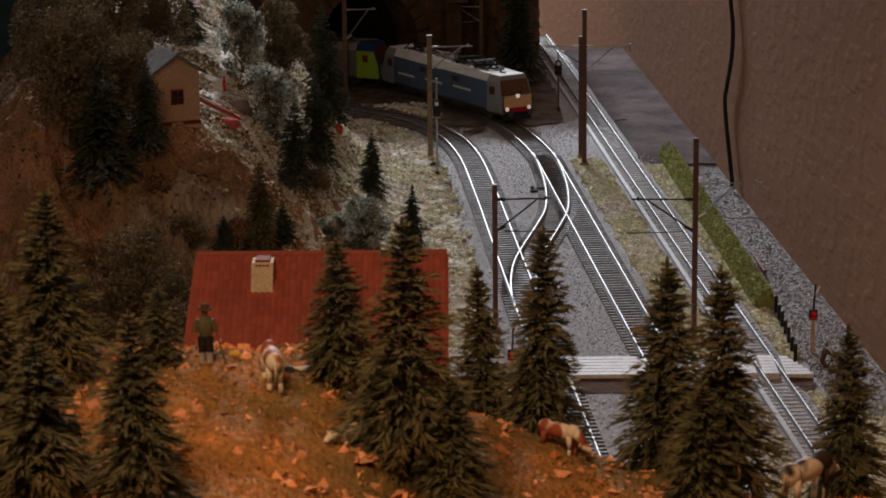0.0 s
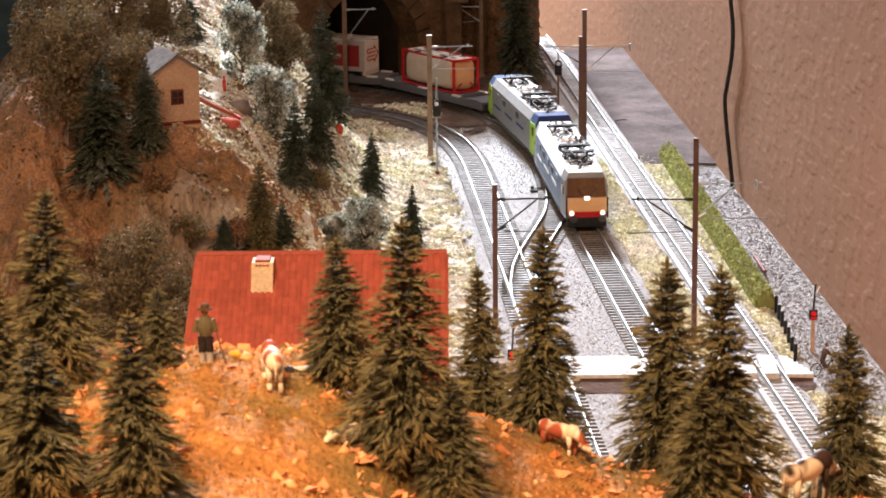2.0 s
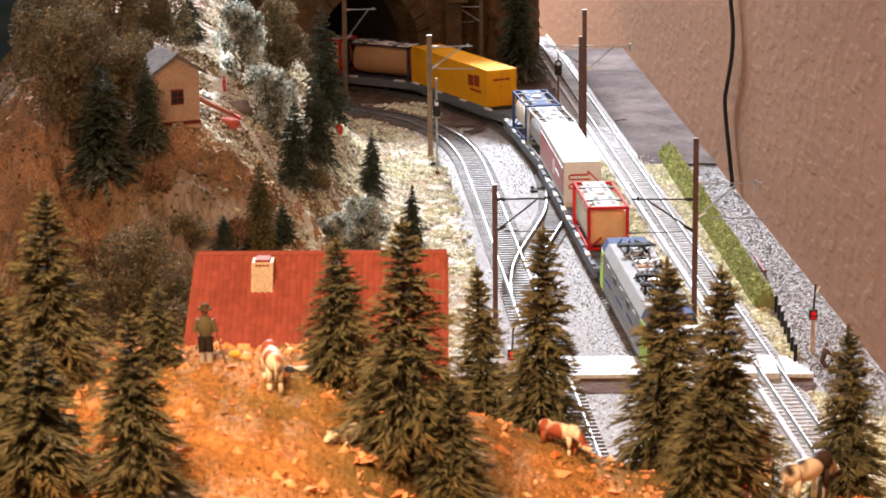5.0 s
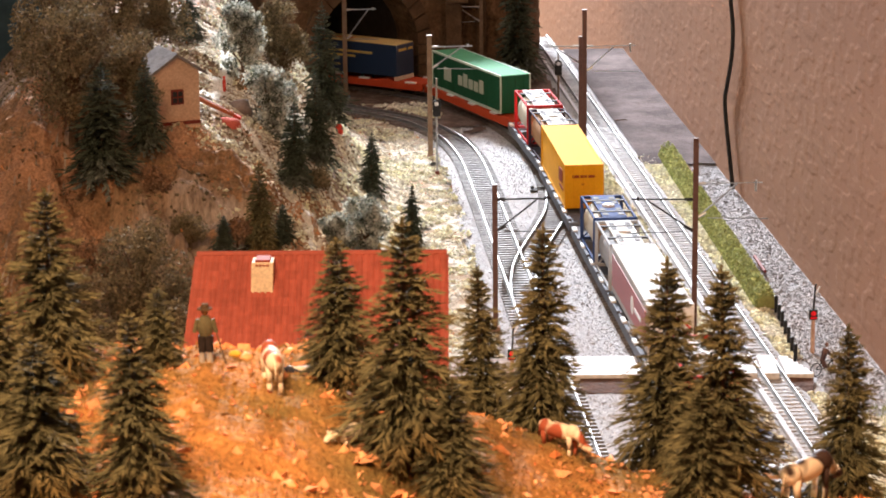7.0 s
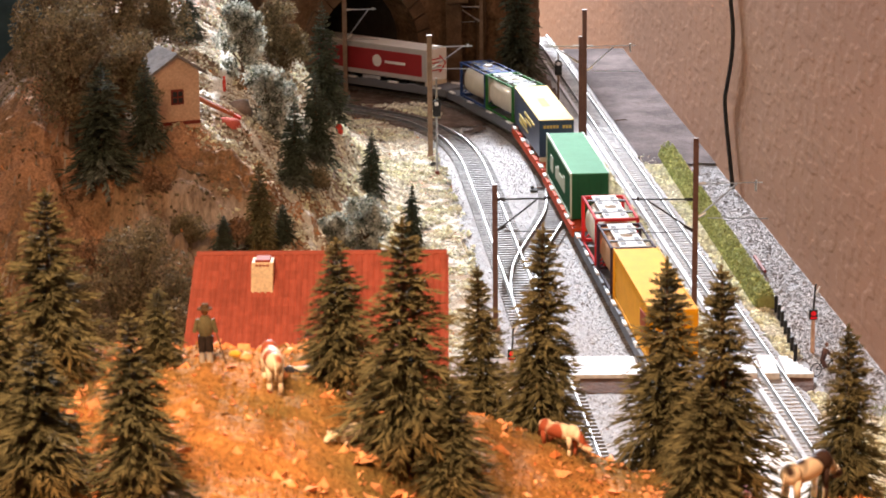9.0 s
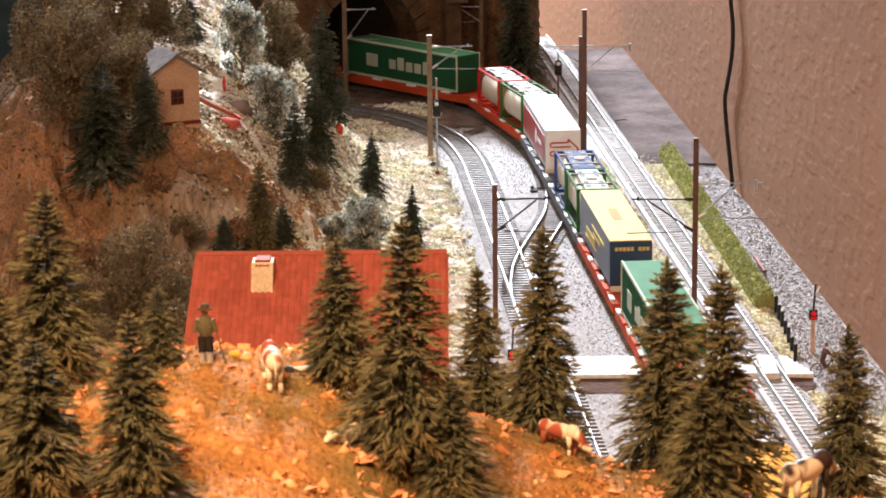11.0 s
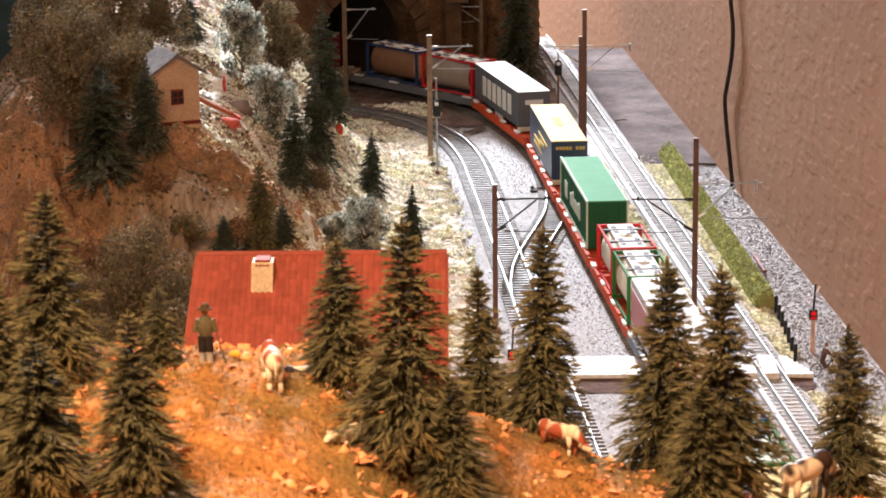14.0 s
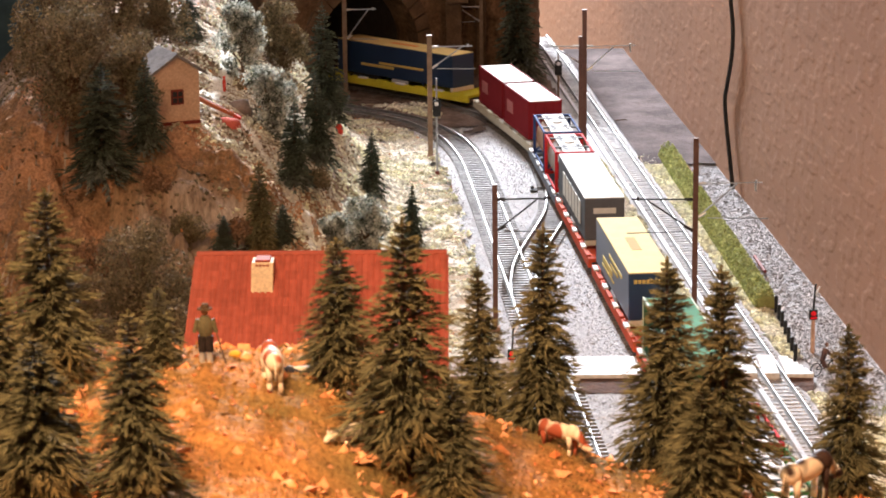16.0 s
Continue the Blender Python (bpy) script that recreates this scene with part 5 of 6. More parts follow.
def bogie(ob, x, wb=0.023, r=0.0052, frame_mat=None):
    bg = part("bogie", Build().box(x - wb * 0.85, x + wb * 0.85, -0.0125, -0.0108, 0.0035, 0.0075, 0.0006).box(x - wb * 0.85, x + wb * 0.85, 0.0108, 0.0125, 0.0035, 0.0075, 0.0006).box(x - 0.004, x + 0.004, -0.0115, 0.0115, 0.005, 0.0085), frame_mat or M_DARKFRAME, ob, "dark wheel bogie")
    for s in (-1, 1):
        wx = x + s * wb / 2
        part("wheelset", Build().rod((wx, -0.0098, r), (wx, -0.0078, r), r, r, 16).rod((wx, 0.0078, r), (wx, 0.0098, r), r, r, 16).rod((wx, -0.0078, r), (wx, 0.0078, r), 0.001, 0.001, 6), M_DARKFRAME, bg)


def wagon(front, rear, material, name, label):
    """One half of a pocket wagon: side beams, cross members, white lashing blocks and two bogies."""
    L = front - rear
    ob = mover(thing("pocket_wagon", label, "wagon", "pocket wagons of the train"), front, rear)
    for s in (-1, 1):
        beam = Build().sweep([(-L / 2, s * 0.0152, 0), (L / 2, s * 0.0152, 0)], [(-0.0011, 0.0045), (0.0011, 0.0045), (0.0011, 0.0112), (-0.0011, 0.0112)])
        sb = part("side_beam", beam, material, ob)
        n = max(3, int(L / 0.024))
        for k in range(n):
            x = -L / 2 + L * (k + 0.5) / n
            part("lashing_block", Build().box(x - 0.0058, x + 0.0058, s * 0.0152 - 0.0016, s * 0.0152 + 0.0016, 0.0108, 0.0124, 0.0003), P_WHITE if k % 2 == 0 else material, sb)
    part("floor_pan", Build().box(-L / 2 + 0.03, L / 2 - 0.03, -0.0140, 0.0140, 0.0045, 0.0060), material, ob)
    for s in (-1, 1):
        part("end_deck", Build().box(*sorted((s * (L / 2 - 0.030), s * L / 2)), -0.0155, 0.0155, 0.0085, 0.0112, 0.0005), material, ob)
        bogie(ob, s * (L / 2 - 0.022))
        part("coupler", Build().box(*sorted((s * L / 2, s * (L / 2 + 0.005))), -0.0015, 0.0015, 0.0070, 0.0090), M_BLACK, ob)
        part("cross_member", Build().box(s * L / 4 - 0.003, s * L / 4 + 0.003, -0.0150, 0.0150, 0.0060, 0.0123, 0.0004), material, ob)
    return ob


def bars_side(ob, half, list_, material):
    for x0, x1, z0, z1 in list_:
        for s in (-1, 1):
            xa, xb = (x0, x1) if s == 1 else (-x1, -x0)
            y = s * half
            part("side_mark", Build().box(min(xa, xb), max(xa, xb), y - 0.00025, y + 0.00025, z0, z1), material, ob)


def box_container(front, rear, unit, body, roof, h, name, label, edge=None, ribs=0, marks=(), mark_mat=None, end_marks=(), base=DECK, w=0.0142, roof_mark=None):
    L = front - rear
    ob = mover(thing(name, label, "container", "containers on the train"), unit[0], unit[1], (front + rear) / 2 - (unit[0] + unit[1]) / 2, base)
    part("body", Build().box(-L / 2, L / 2, -w, w, 0, h - 0.0008, 0.0004), body, ob)
    part("roof", Build().box(-L / 2 + 0.0003, L / 2 - 0.0003, -w + 0.0003, w - 0.0003, h - 0.0010, h, 0.0004), roof, ob)
    e = edge or body
    for s in (-1, 1):
        part("top_rail", Build().box(-L / 2, L / 2, s * w - 0.0006, s * w + 0.0004 if s > 0 else -w + 0.0006, h - 0.0016, h + 0.0003), e, ob)
        part("bottom_rail", Build().box(-L / 2, L / 2, min(s * w, s * (w + 0.0004)), max(s * w, s * (w + 0.0004)), 0, 0.0022), e if edge else body, ob)
        for t in (-1, 1):
            part("corner_post", Build().box(s * L / 2 - 0.0007, s * L / 2 + 0.0004, t * w - 0.0007, t * w + 0.0004, 0, h + 0.0002), e if edge else body, ob)
    for k in range(ribs):
        x = -L / 2 + L * (k + 0.5) / ribs
        for s in (-1, 1):
            part("rib", Build().box(x - 0.0011, x + 0.0011, min(s * w, s * (w + 0.0003)), max(s * w, s * (w + 0.0003)), 0.0024, h - 0.0018), body, ob)
    for s in (-1, 1):
        for y in (-0.0004, -0.0080, 0.0080):
            part("door_bar", Build().rod((s * (L / 2 + 0.0004), y, 0.001), (s * (L / 2 + 0.0004), y, h - 0.002), 0.00028, 0.00028, 5), body, ob)
    bars_side(ob, w + 0.0004, marks, mark_mat or M_WHITE)
    for y0, y1, z0, z1 in end_marks:
        part("end_mark", Build().box(L / 2 + 0.0002, L / 2 + 0.0006, y0, y1, z0, z1), mark_mat or M_WHITE, ob)
    if roof_mark:
        part("roof_stain", Build().box(-0.018, 0.018, -0.0035, 0.0035, h - 0.0001, h + 0.0002), roof_mark, ob)
    return ob


def tank(front, rear, unit, frame_mat, tank_mat, end_mat, label, h=0.0315, base=DECK, w=0.0142, top=None, square=2.3):
    """A tank container: corner frame, barrel with domed ends and a top walkway."""
    L = front - rear
    ob = mover(thing("tank_container", label, "container", "tank containers on the train"), unit[0], unit[1], (front + rear) / 2 - (unit[0] + unit[1]) / 2, base)
    n = 28
    prof = [(-L / 2 + 0.0008, 0.002), (-L / 2 + 0.0010, 0.0060), (-L / 2 + 0.0018, 0.0098), (-L / 2 + 0.0034, 0.0122), (-L / 2 + 0.0058, 0.0133),
            (L / 2 - 0.0058, 0.0133), (L / 2 - 0.0034, 0.0122), (L / 2 - 0.0018, 0.0098), (L / 2 - 0.0010, 0.0060), (L / 2 - 0.0008, 0.002)]

    def hoop(x, r):
        """A barrel section: round, or drawn towards a square with rounded corners."""
        out = []
        for k in range(n):
            c, d = math.cos(6.28319 * k / n), math.sin(6.28319 * k / n)
            g = r / (abs(c) ** square + abs(d) ** square) ** (1 / square)
            out.append((x, g * c, h / 2 + g * 1.05 * d))
        return out

    def skin(rows, caps):
        b = Build()
        for x, r in rows:
            b.v += hoop(x, r)
        m = len(rows)
        for j in range(m - 1):
            b.f += [(j * n + k, j * n + (k + 1) % n, (j + 1) * n + (k + 1) % n, (j + 1) * n + k) for k in range(n)]
        if caps == 1:
            b.f.append(tuple(range(n)))
        if caps == 2:
            b.f.append(tuple(range((m - 1) * n, m * n)))
        return b

    part("barrel", skin(prof[4:6], 0), tank_mat, ob, smooth=True)
    # orange and brown ends on cream barrels carry warm lamplight in their colour
    for rows, caps in ((prof[:5], 1), (prof[5:], 2)):
        part("tank_end", skin(rows, caps), end_mat, ob, smooth=True)
    for x in (-L * 0.28, L * 0.28):
        part("barrel_band", skin([(x - 0.0009, 0.0136), (x + 0.0009, 0.0136)], 0), tank_mat, ob, smooth=True)
    q = 0.0011
    for s in (-1, 1):
        for t in (-1, 1):
            part("corner_post", Build().box(s * L / 2 - q, s * L / 2 + q, t * w - q, t * w + q, 0, h, 0.0002), frame_mat, ob)
        part("top_rail", Build().box(-L / 2, L / 2, s * w - 0.0007, s * w + 0.0007, h - 0.0015, h), frame_mat, ob)
        part("bottom_rail", Build().box(-L / 2, L / 2, s * w - 0.0007, s * w + 0.0007, 0, 0.0015), frame_mat, ob)
        for za in (h - 0.002, 0.0):
            part("end_rail", Build().box(s * L / 2 - q, s * L / 2 + q, -w, w, za, za + 0.002), frame_mat, ob)
        for t in (-1, 1):
            part("brace", Build().rod((s * L / 2, t * w, 0.001), (s * L / 2, t * w * 0.35, h * 0.28), 0.0006), frame_mat, ob)
    tm = top or P_WHITE
    g = w * 0.60
    walk_top = part("walkway", Build().box(-L / 2 + 0.0012, L / 2 - 0.0012, -g, g, h - 0.0010, h + 0.0002, 0.0002), tm, ob, "pale top walkway")
    for x in (-L * 0.36, -L * 0.15, L * 0.15, L * 0.36):
        part("hatch_slot", Build().box(x - L * 0.050, x + L * 0.050, -g * 0.86, -g * 0.42, h + 0.0001, h + 0.0005).box(x - L * 0.050, x + L * 0.050, g * 0.42, g * 0.86, h + 0.0001, h + 0.0005), M_DARKFRAME, walk_top)
    for x in (-L * 0.25, L * 0.25):
        part("valve_well", Build().box(x - L * 0.020, x + L * 0.020, -w * 0.95, w * 0.95, h - 0.0006, h + 0.0006), M_DARKFRAME, walk_top)
    part("manhole", Build().rod((0, 0, h), (0, 0, h + 0.0014), 0.0046, 0.0040, 16), P_WHITE, walk_top)
    part("manhole_lid", Build().rod((0, 0, h + 0.0013), (0, 0, h + 0.0019), 0.0028, 0.0024, 14), M_STEEL, walk_top)
    return ob


def trailer(front, rear, unit, side_mat, roof_mat, label, band=None, h=0.0335, base=0.0125, marks=(), mark_mat=None, end_marks=(), end_mat=None, roof_mark=None):
    """A semi-trailer in a wagon pocket: curtain-sided body, chassis, axles and landing legs."""
    L, w = front - rear, 0.0142
    ob = mover(thing("semi_trailer", label, "trailer", "semi-trailers on the train"), unit[0], unit[1], (front + rear) / 2 - (unit[0] + unit[1]) / 2, base)
    z0 = 0.0028
    part("body", Build().box(-L / 2, L / 2, -w, w, z0, h - 0.0007, 0.0004), side_mat, ob)
    part("roof", Build().box(-L / 2, L / 2, -w, w, h - 0.0008, h, 0.0003), roof_mat, ob)
    part("front_board", Build().box(L / 2 - 0.0001, L / 2 + 0.0005, -w + 0.0003, w - 0.0003, z0, h - 0.0008, 0.0002), end_mat or side_mat, ob)
    part("rear_doors", Build().box(-L / 2 - 0.0005, -L / 2 + 0.0001, -w + 0.0003, w - 0.0003, z0, h - 0.0008, 0.0002), end_mat or side_mat, ob)
    part("bumper", Build().box(L / 2 - 0.0030, L / 2 + 0.0008, -w + 0.0004, w - 0.0004, -0.0012, z0 - 0.0002, 0.0003), P_CREAM, ob, "cream bumper beam")
    if band:
        for s in (-1, 1):
            part("side_band", Build().box(-L / 2 + 0.002, L / 2 - 0.006, s * (w + 0.0001) - 0.0002, s * (w + 0.0001) + 0.0002, z0 + 0.0045, h - 0.0055), band, ob)
    part("chassis", Build().box(-L / 2, L / 2, -0.006, 0.006, 0.0002, z0, 0.0003), M_DARKFRAME, ob)
    for x in (-L * 0.34, -L * 0.26, -L * 0.18):
        for s in (-1, 1):
            part("wheel", Build().rod((x, s * 0.0135, -0.0005), (x, s * 0.0095, -0.0005), 0.0048, 0.0048, 14), M_BLACK, ob)
    for s in (-1, 1):
        part("landing_leg", Build().box(L * 0.22 - 0.0008, L * 0.22 + 0.0008, s * 0.009 - 0.0008, s * 0.009 + 0.0008, -0.0055, z0), M_DARKFRAME, ob)
        part("pallet_box", Build().box(-L * 0.02, L * 0.12, s * 0.0135 - 0.001, s * 0.0135 + 0.001, -0.001, 0.0022, 0.0003), P_GREY, ob)
    bars_side(ob, w + 0.0003, marks, mark_mat or M_WHITE)
    for y0, y1, za, zb in end_marks:
        part("end_mark", Build().box(L / 2 + 0.0004, L / 2 + 0.0008, y0, y1, za, zb), mark_mat or M_WHITE, ob)
    if roof_mark:
        part("roof_stain", Build().box(-0.018, 0.018, -0.0032, 0.0032, h - 0.0002, h + 0.0002), roof_mark, ob)
    return ob


def arrow_emblem(ob, L, h, material):
    """A plain two-line arrow outline on the trailer's end."""
    x, r = L / 2 + 0.0006, 0.00062
    for z, y0, y1 in ((0.0235, -0.0085, 0.004), (0.0130, -0.0085, 0.004), (0.0200, -0.0085, 0.006), (0.0165, -0.0085, 0.006)):
        part("end_mark", Build().rod((x, y0, z), (x, y1, z), r, r, 6), material, ob)
    for y, za, zb in ((-0.0085, 0.0235, 0.0200), (-0.0085, 0.0165, 0.0130)):
        b, zc, rr = Build(), (za + zb) / 2, (za - zb) / 2
        for k in range(6):
            p, q = math.pi / 2 + math.pi * k / 6, math.pi / 2 + math.pi * (k + 1) / 6
            b.rod((x, y + rr * math.cos(p), zc + rr * math.sin(p)), (x, y + rr * math.cos(q), zc + rr * math.sin(q)), r, r, 6)
        part("end_mark", b, material, ob)
    for a, b in (((0.004, 0.0262), (0.0122, 0.0182)), ((0.004, 0.0102), (0.0122, 0.0182)), ((0.004, 0.0262), (0.004, 0.0235)), ((0.004, 0.0130), (0.004, 0.0102))):
        part("end_mark", Build().rod((x, a[0], a[1]), (x, b[0], b[1]), r, r, 6), material, ob)


def disc_emblem(ob, L, material):
    for s in (-1, 1):
        part("side_mark", Build().rod((s * -0.0 + 0.016, s * 0.0144, 0.0175), (0.016, s * 0.0148, 0.0175), 0.0058, 0.0058, 18), material, ob)
        part("side_mark", Build().box(0.026, 0.052, s * 0.0146 - 0.0002, s * 0.0146 + 0.0002, 0.0160, 0.0185), material, ob)


def loco(front, rear, side, cab, roof, face, label, skirt, cab_top, panel=None):
    L = front - rear
    ob = mover(thing("electric_locomotive", label, "locomotive", "locomotives of the train"), front, rear)
    w, zb, zs, zr = 0.0170, 0.0085, 0.0355, 0.0415
    X = L / 2
    # rings of the body from end to end: x at floor, x at top, half width
    ring = lambda xb, xt, ww: [(xb, -ww, zb), (xb, -ww, 0.0200), (xb + (xt - xb) * 0.75, -ww * 0.985, zs), (xt, -ww * 0.80, zr), (xt, ww * 0.80, zr), (xb + (xt - xb) * 0.75, ww * 0.985, zs), (xb, ww, 0.0200), (xb, ww, zb)]

    def shell(name, a, z, m, cap_a, cap_z):
        b = Build()
        n = len(a)
        b.v = a + z
        b.f = [(k, (k + 1) % n, n + (k + 1) % n, n + k) for k in range(n)]
        if cap_a:
            b.f.append(tuple(range(n)))
        if cap_z:
            b.f.append(tuple(range(n, 2 * n))[::-1])
        return part(name, b, m, ob)

    c0 = X - 0.026
    shell("body", ring(-c0, -c0, w), ring(c0, c0, w), side, True, True)
    part("roof_panel", Build().box(-c0 + 0.001, c0 - 0.001, -w * 0.79, w * 0.79, zr - 0.0008, zr + 0.0006, 0.0003), roof, ob)
    for s in (-1, 1):
        part("roof_slope", Build().add([(-c0, s * w * 0.99, zs), (c0, s * w * 0.99, zs), (c0, s * w * 0.81, zr + 0.0003), (-c0, s * w * 0.81, zr + 0.0003), (-c0, s * w * 0.97, zs - 0.0006), (c0, s * w * 0.97, zs - 0.0006), (c0, s * w * 0.79, zr - 0.0006), (-c0, s * w * 0.79, zr - 0.0006)],
                                       [(0, 1, 2, 3), (7, 6, 5, 4), (0, 4, 5, 1), (3, 2, 6, 7), (0, 3, 7, 4), (1, 5, 6, 2)]), roof, ob)
        for k in range(5):
            x = -c0 * 0.7 + c0 * 1.4 * k / 4
            part("vent", Build().box(x - 0.006, x + 0.006, s * w - 0.0002, s * w + 0.0003, 0.0275, 0.0325), M_DARKFRAME if k % 2 else side, ob)
        part("sill_stripe", Build().box(-c0, c0, s * w - 0.0002, s * w + 0.0003, zb, zb + 0.0022), M_DARKFRAME, ob)
    for s in (-1, 1):
        a, z = ring(s * c0, s * c0, w), ring(s * (X - 0.0015), s * (X - 0.0095), w * 0.93)
        cb = shell("cab", a, z, cab, False, True) if s > 0 else shell("cab", z, a, cab, True, False)
        xf = s * (X - 0.0012)
        part("cab_roof", Build().box(*sorted((s * c0, s * (X - 0.0096))), -w * 0.76, w * 0.76, zr - 0.0006, zr + 0.0005, 0.0003), cab_top, cb)
        if panel:
            for t in (-1, 1):
                xa, xb = s * (c0 + 0.0004), s * (X - 0.0030)
                ya, yb = t * w, t * w * 0.938
                q = [(xa, ya, 0.0092), (xb, yb, 0.0092), (xb - s * 0.0005, yb, 0.0205), (s * (X - 0.0085), yb * 0.985, 0.0352), (xa, ya * 0.988, 0.0352)]
                o = [(px, py + t * 0.0004, pz) for px, py, pz in q]
                part("cab_side_panel", Build().add(q + o, [(0, 1, 2, 3, 4), (9, 8, 7, 6, 5)] + [(k, (k + 1) % 5, 5 + (k + 1) % 5, 5 + k) for k in range(5)]), panel, cb, "lime green cab side")
                part("cab_edge", Build().box(*sorted((xf, xf + s * 0.0007)), *sorted((t * w * 0.78, t * w * 0.92)), 0.0125, 0.0235, 0.0002), panel, cb)
        fm = Build()
        fm.box(min(xf, xf + s * 0.0006), max(xf, xf + s * 0.0006), -w * 0.86, w * 0.86, 0.0135, 0.0245, 0.0002)
        part("front_panel", fm, face, cb)
        for t in (-1, 1):
            part("front_pillar", Build().box(*sorted((xf - s * 0.0002, xf + s * 0.0005)), *sorted((t * w * 0.865, t * w * 0.935)), 0.0095, 0.0245, 0.0002), M_BLACK, cb)
        q = Build()
        y1, za, zc = w * 0.86, 0.0248, 0.0378
        xa, xc = s * (X - 0.0026), s * (X - 0.0076)
        q.add([(xa, -y1, za), (xa, y1, za), (xc, y1 * 0.95, zc), (xc, -y1 * 0.95, zc), (xa - s * 0.002, -y1, za), (xa - s * 0.002, y1, za), (xc - s * 0.002, y1 * 0.95, zc), (xc - s * 0.002, -y1 * 0.95, zc)],
              [(0, 1, 2, 3), (7, 6, 5, 4), (0, 4, 5, 1), (3, 2, 6, 7), (0, 3, 7, 4), (1, 5, 6, 2)])
        part("windscreen", q, P_GLASS_WARM, cb, "windscreen coloured brown for its warm reflection")
        for t in (-1, 1):
            part("wiper", Build().rod((xa + s * 0.0008, t * 0.002, za - 0.001), (xa - s * 0.0008, t * 0.0065, za + 0.006), 0.0003, 0.0003, 5), M_BLACK, cb)
            part("headlight", Build().rod((xf, t * w * 0.68, 0.0128), (xf + s * 0.0011, t * w * 0.68, 0.0128), 0.0018, 0.0018, 12), P_LAMP if s > 0 else M_WHITE, cb, "round headlight")
            part("buffer", Build().rod((s * X, t * 0.0105, 0.0092), (s * (X + 0.003), t * 0.0105, 0.0092), 0.0012, 0.0012, 8).rod((s * (X + 0.003), t * 0.0105, 0.0092), (s * (X + 0.0038), t * 0.0105, 0.0092), 0.0029, 0.0029, 12), M_DARKFRAME, cb)
            part("cab_window", Build().box(min(s * (c0 + 0.004), s * (c0 + 0.012)), max(s * (c0 + 0.004), s * (c0 + 0.012)), t * w * 0.968 - 0.0004, t * w * 0.968 + 0.0007, 0.0245, 0.0315), P_GLASS_WARM, cb)
        part("top_light", Build().box(min(xf, xf + s * 0.0009), max(xf, xf + s * 0.0009), -0.0020, 0.0020, 0.0225, 0.0255, 0.0003), P_LAMP if s > 0 else M_WHITE, cb)
        part("skirt_panel", Build().box(min(s * (X - 0.002), s * (X - 0.0002)), max(s * (X - 0.002), s * (X - 0.0002)), -w * 0.80, w * 0.80, 0.0095, 0.0138, 0.0003), skirt, cb, "coloured front skirt")
        part("plough", Build().box(min(s * (X - 0.006), s * (X - 0.001)), max(s * (X - 0.006), s * (X - 0.001)), -w * 0.86, w * 0.86, 0.002, 0.0092, 0.0006), M_BLACK, cb)
        bogie(ob, s * (X - 0.052), 0.034, 0.0068)
    for s in (-1, 1):
        for q in range(3):
            part("side_mark", Build().box(-c0 * 0.9 + 0.05 * q, -c0 * 0.9 + 0.05 * q + 0.03, s * w - 0.0002, s * w + 0.00035, 0.0195 + 0.0012 * q, 0.0215 + 0.0012 * q), cab_top, ob)
    part("belly", Build().box(-0.028, 0.028, -0.013, 0.013, 0.0035, 0.009, 0.0008), M_DARKFRAME, ob)
    # roof gear
    z = zr + 0.0006
    for cx, dirn in ((X - 0.050, 1), (-X + 0.050, -1), (X - 0.088, -1)):
        pg = part("pantograph", Build().box(cx - 0.013, cx + 0.013, -0.0085, -0.0075, z + 0.001, z + 0.0024).box(cx - 0.011, cx - 0.009, -0.0085, 0.0085, z + 0.001, z + 0.0024).box(cx + 0.009, cx + 0.011, -0.0085, 0.0085, z + 0.001, z + 0.0024).box(cx - 0.013, cx + 0.013, 0.0075, 0.0085, z + 0.001, z + 0.0022), M_DARKFRAME, ob, "folded dark pantograph")
        for t in (-1, 1):
            part("arm", Build().rod((cx - dirn * 0.011, t * 0.006, z + 0.0025), (cx + dirn * 0.010, t * 0.0025, z + 0.0048), 0.0012).rod((cx + dirn * 0.010, t * 0.0025, z + 0.0048), (cx - dirn * 0.009, t * 0.0065, z + 0.0062), 0.0010), M_BLACK, pg)
        part("collector", Build().rod((cx - dirn * 0.009, -0.0125, z + 0.0060), (cx - dirn * 0.009, 0.0125, z + 0.0060), 0.0009).rod((cx - dirn * 0.0055, -0.0115, z + 0.0060), (cx - dirn * 0.0055, 0.0115, z + 0.0060), 0.0009), M_BLACK, pg)
        for ux in (-0.011, 0.011):
            for uy in (-0.008, 0.008):
                part("insulator", Build().rod((cx + ux, uy, z - 0.0003), (cx + ux, uy, z + 0.0024), 0.0010, 0.0007, 7), P_BROWN, pg)
    r = random.Random(3)
    for k in range(9):
        x = -0.05 + 0.0125 * k
        part("roof_box", Build().box(x - 0.004, x + 0.003, -0.004 - 0.003 * r.random(), 0.003 + 0.005 * r.random(), z - 0.0003, z + 0.0012 + 0.002 * r.random(), 0.0004), (P_GREY, M_DARKFRAME, M_STEEL, P_BROWN)[k % 4], ob)
    for k in range(64):
        x, y = r.uniform(-X * 0.80, X * 0.80), r.uniform(-0.011, 0.011)
        a = r.uniform(0, 3.14)
        part("roof_fitting", Build().rod((x, y, z + r.uniform(0, 0.001)), (x + 0.006 * math.cos(a), y + 0.005 * math.sin(a), z + r.uniform(0.0010, 0.0052)), r.uniform(0.0005, 0.0011), r.uniform(0.0003, 0.0008), 6), (M_DARKFRAME, M_BLACK, M_STEEL, M_BLACK)[k % 4], ob)
    part("roof_line", Build().rod((-0.07, 0.004, z + 0.003), (0.06, 0.004, z + 0.003), 0.0004).rod((-0.06, -0.006, z + 0.0028), (0.05, -0.006, z + 0.0028), 0.0004), M_STEEL, ob)
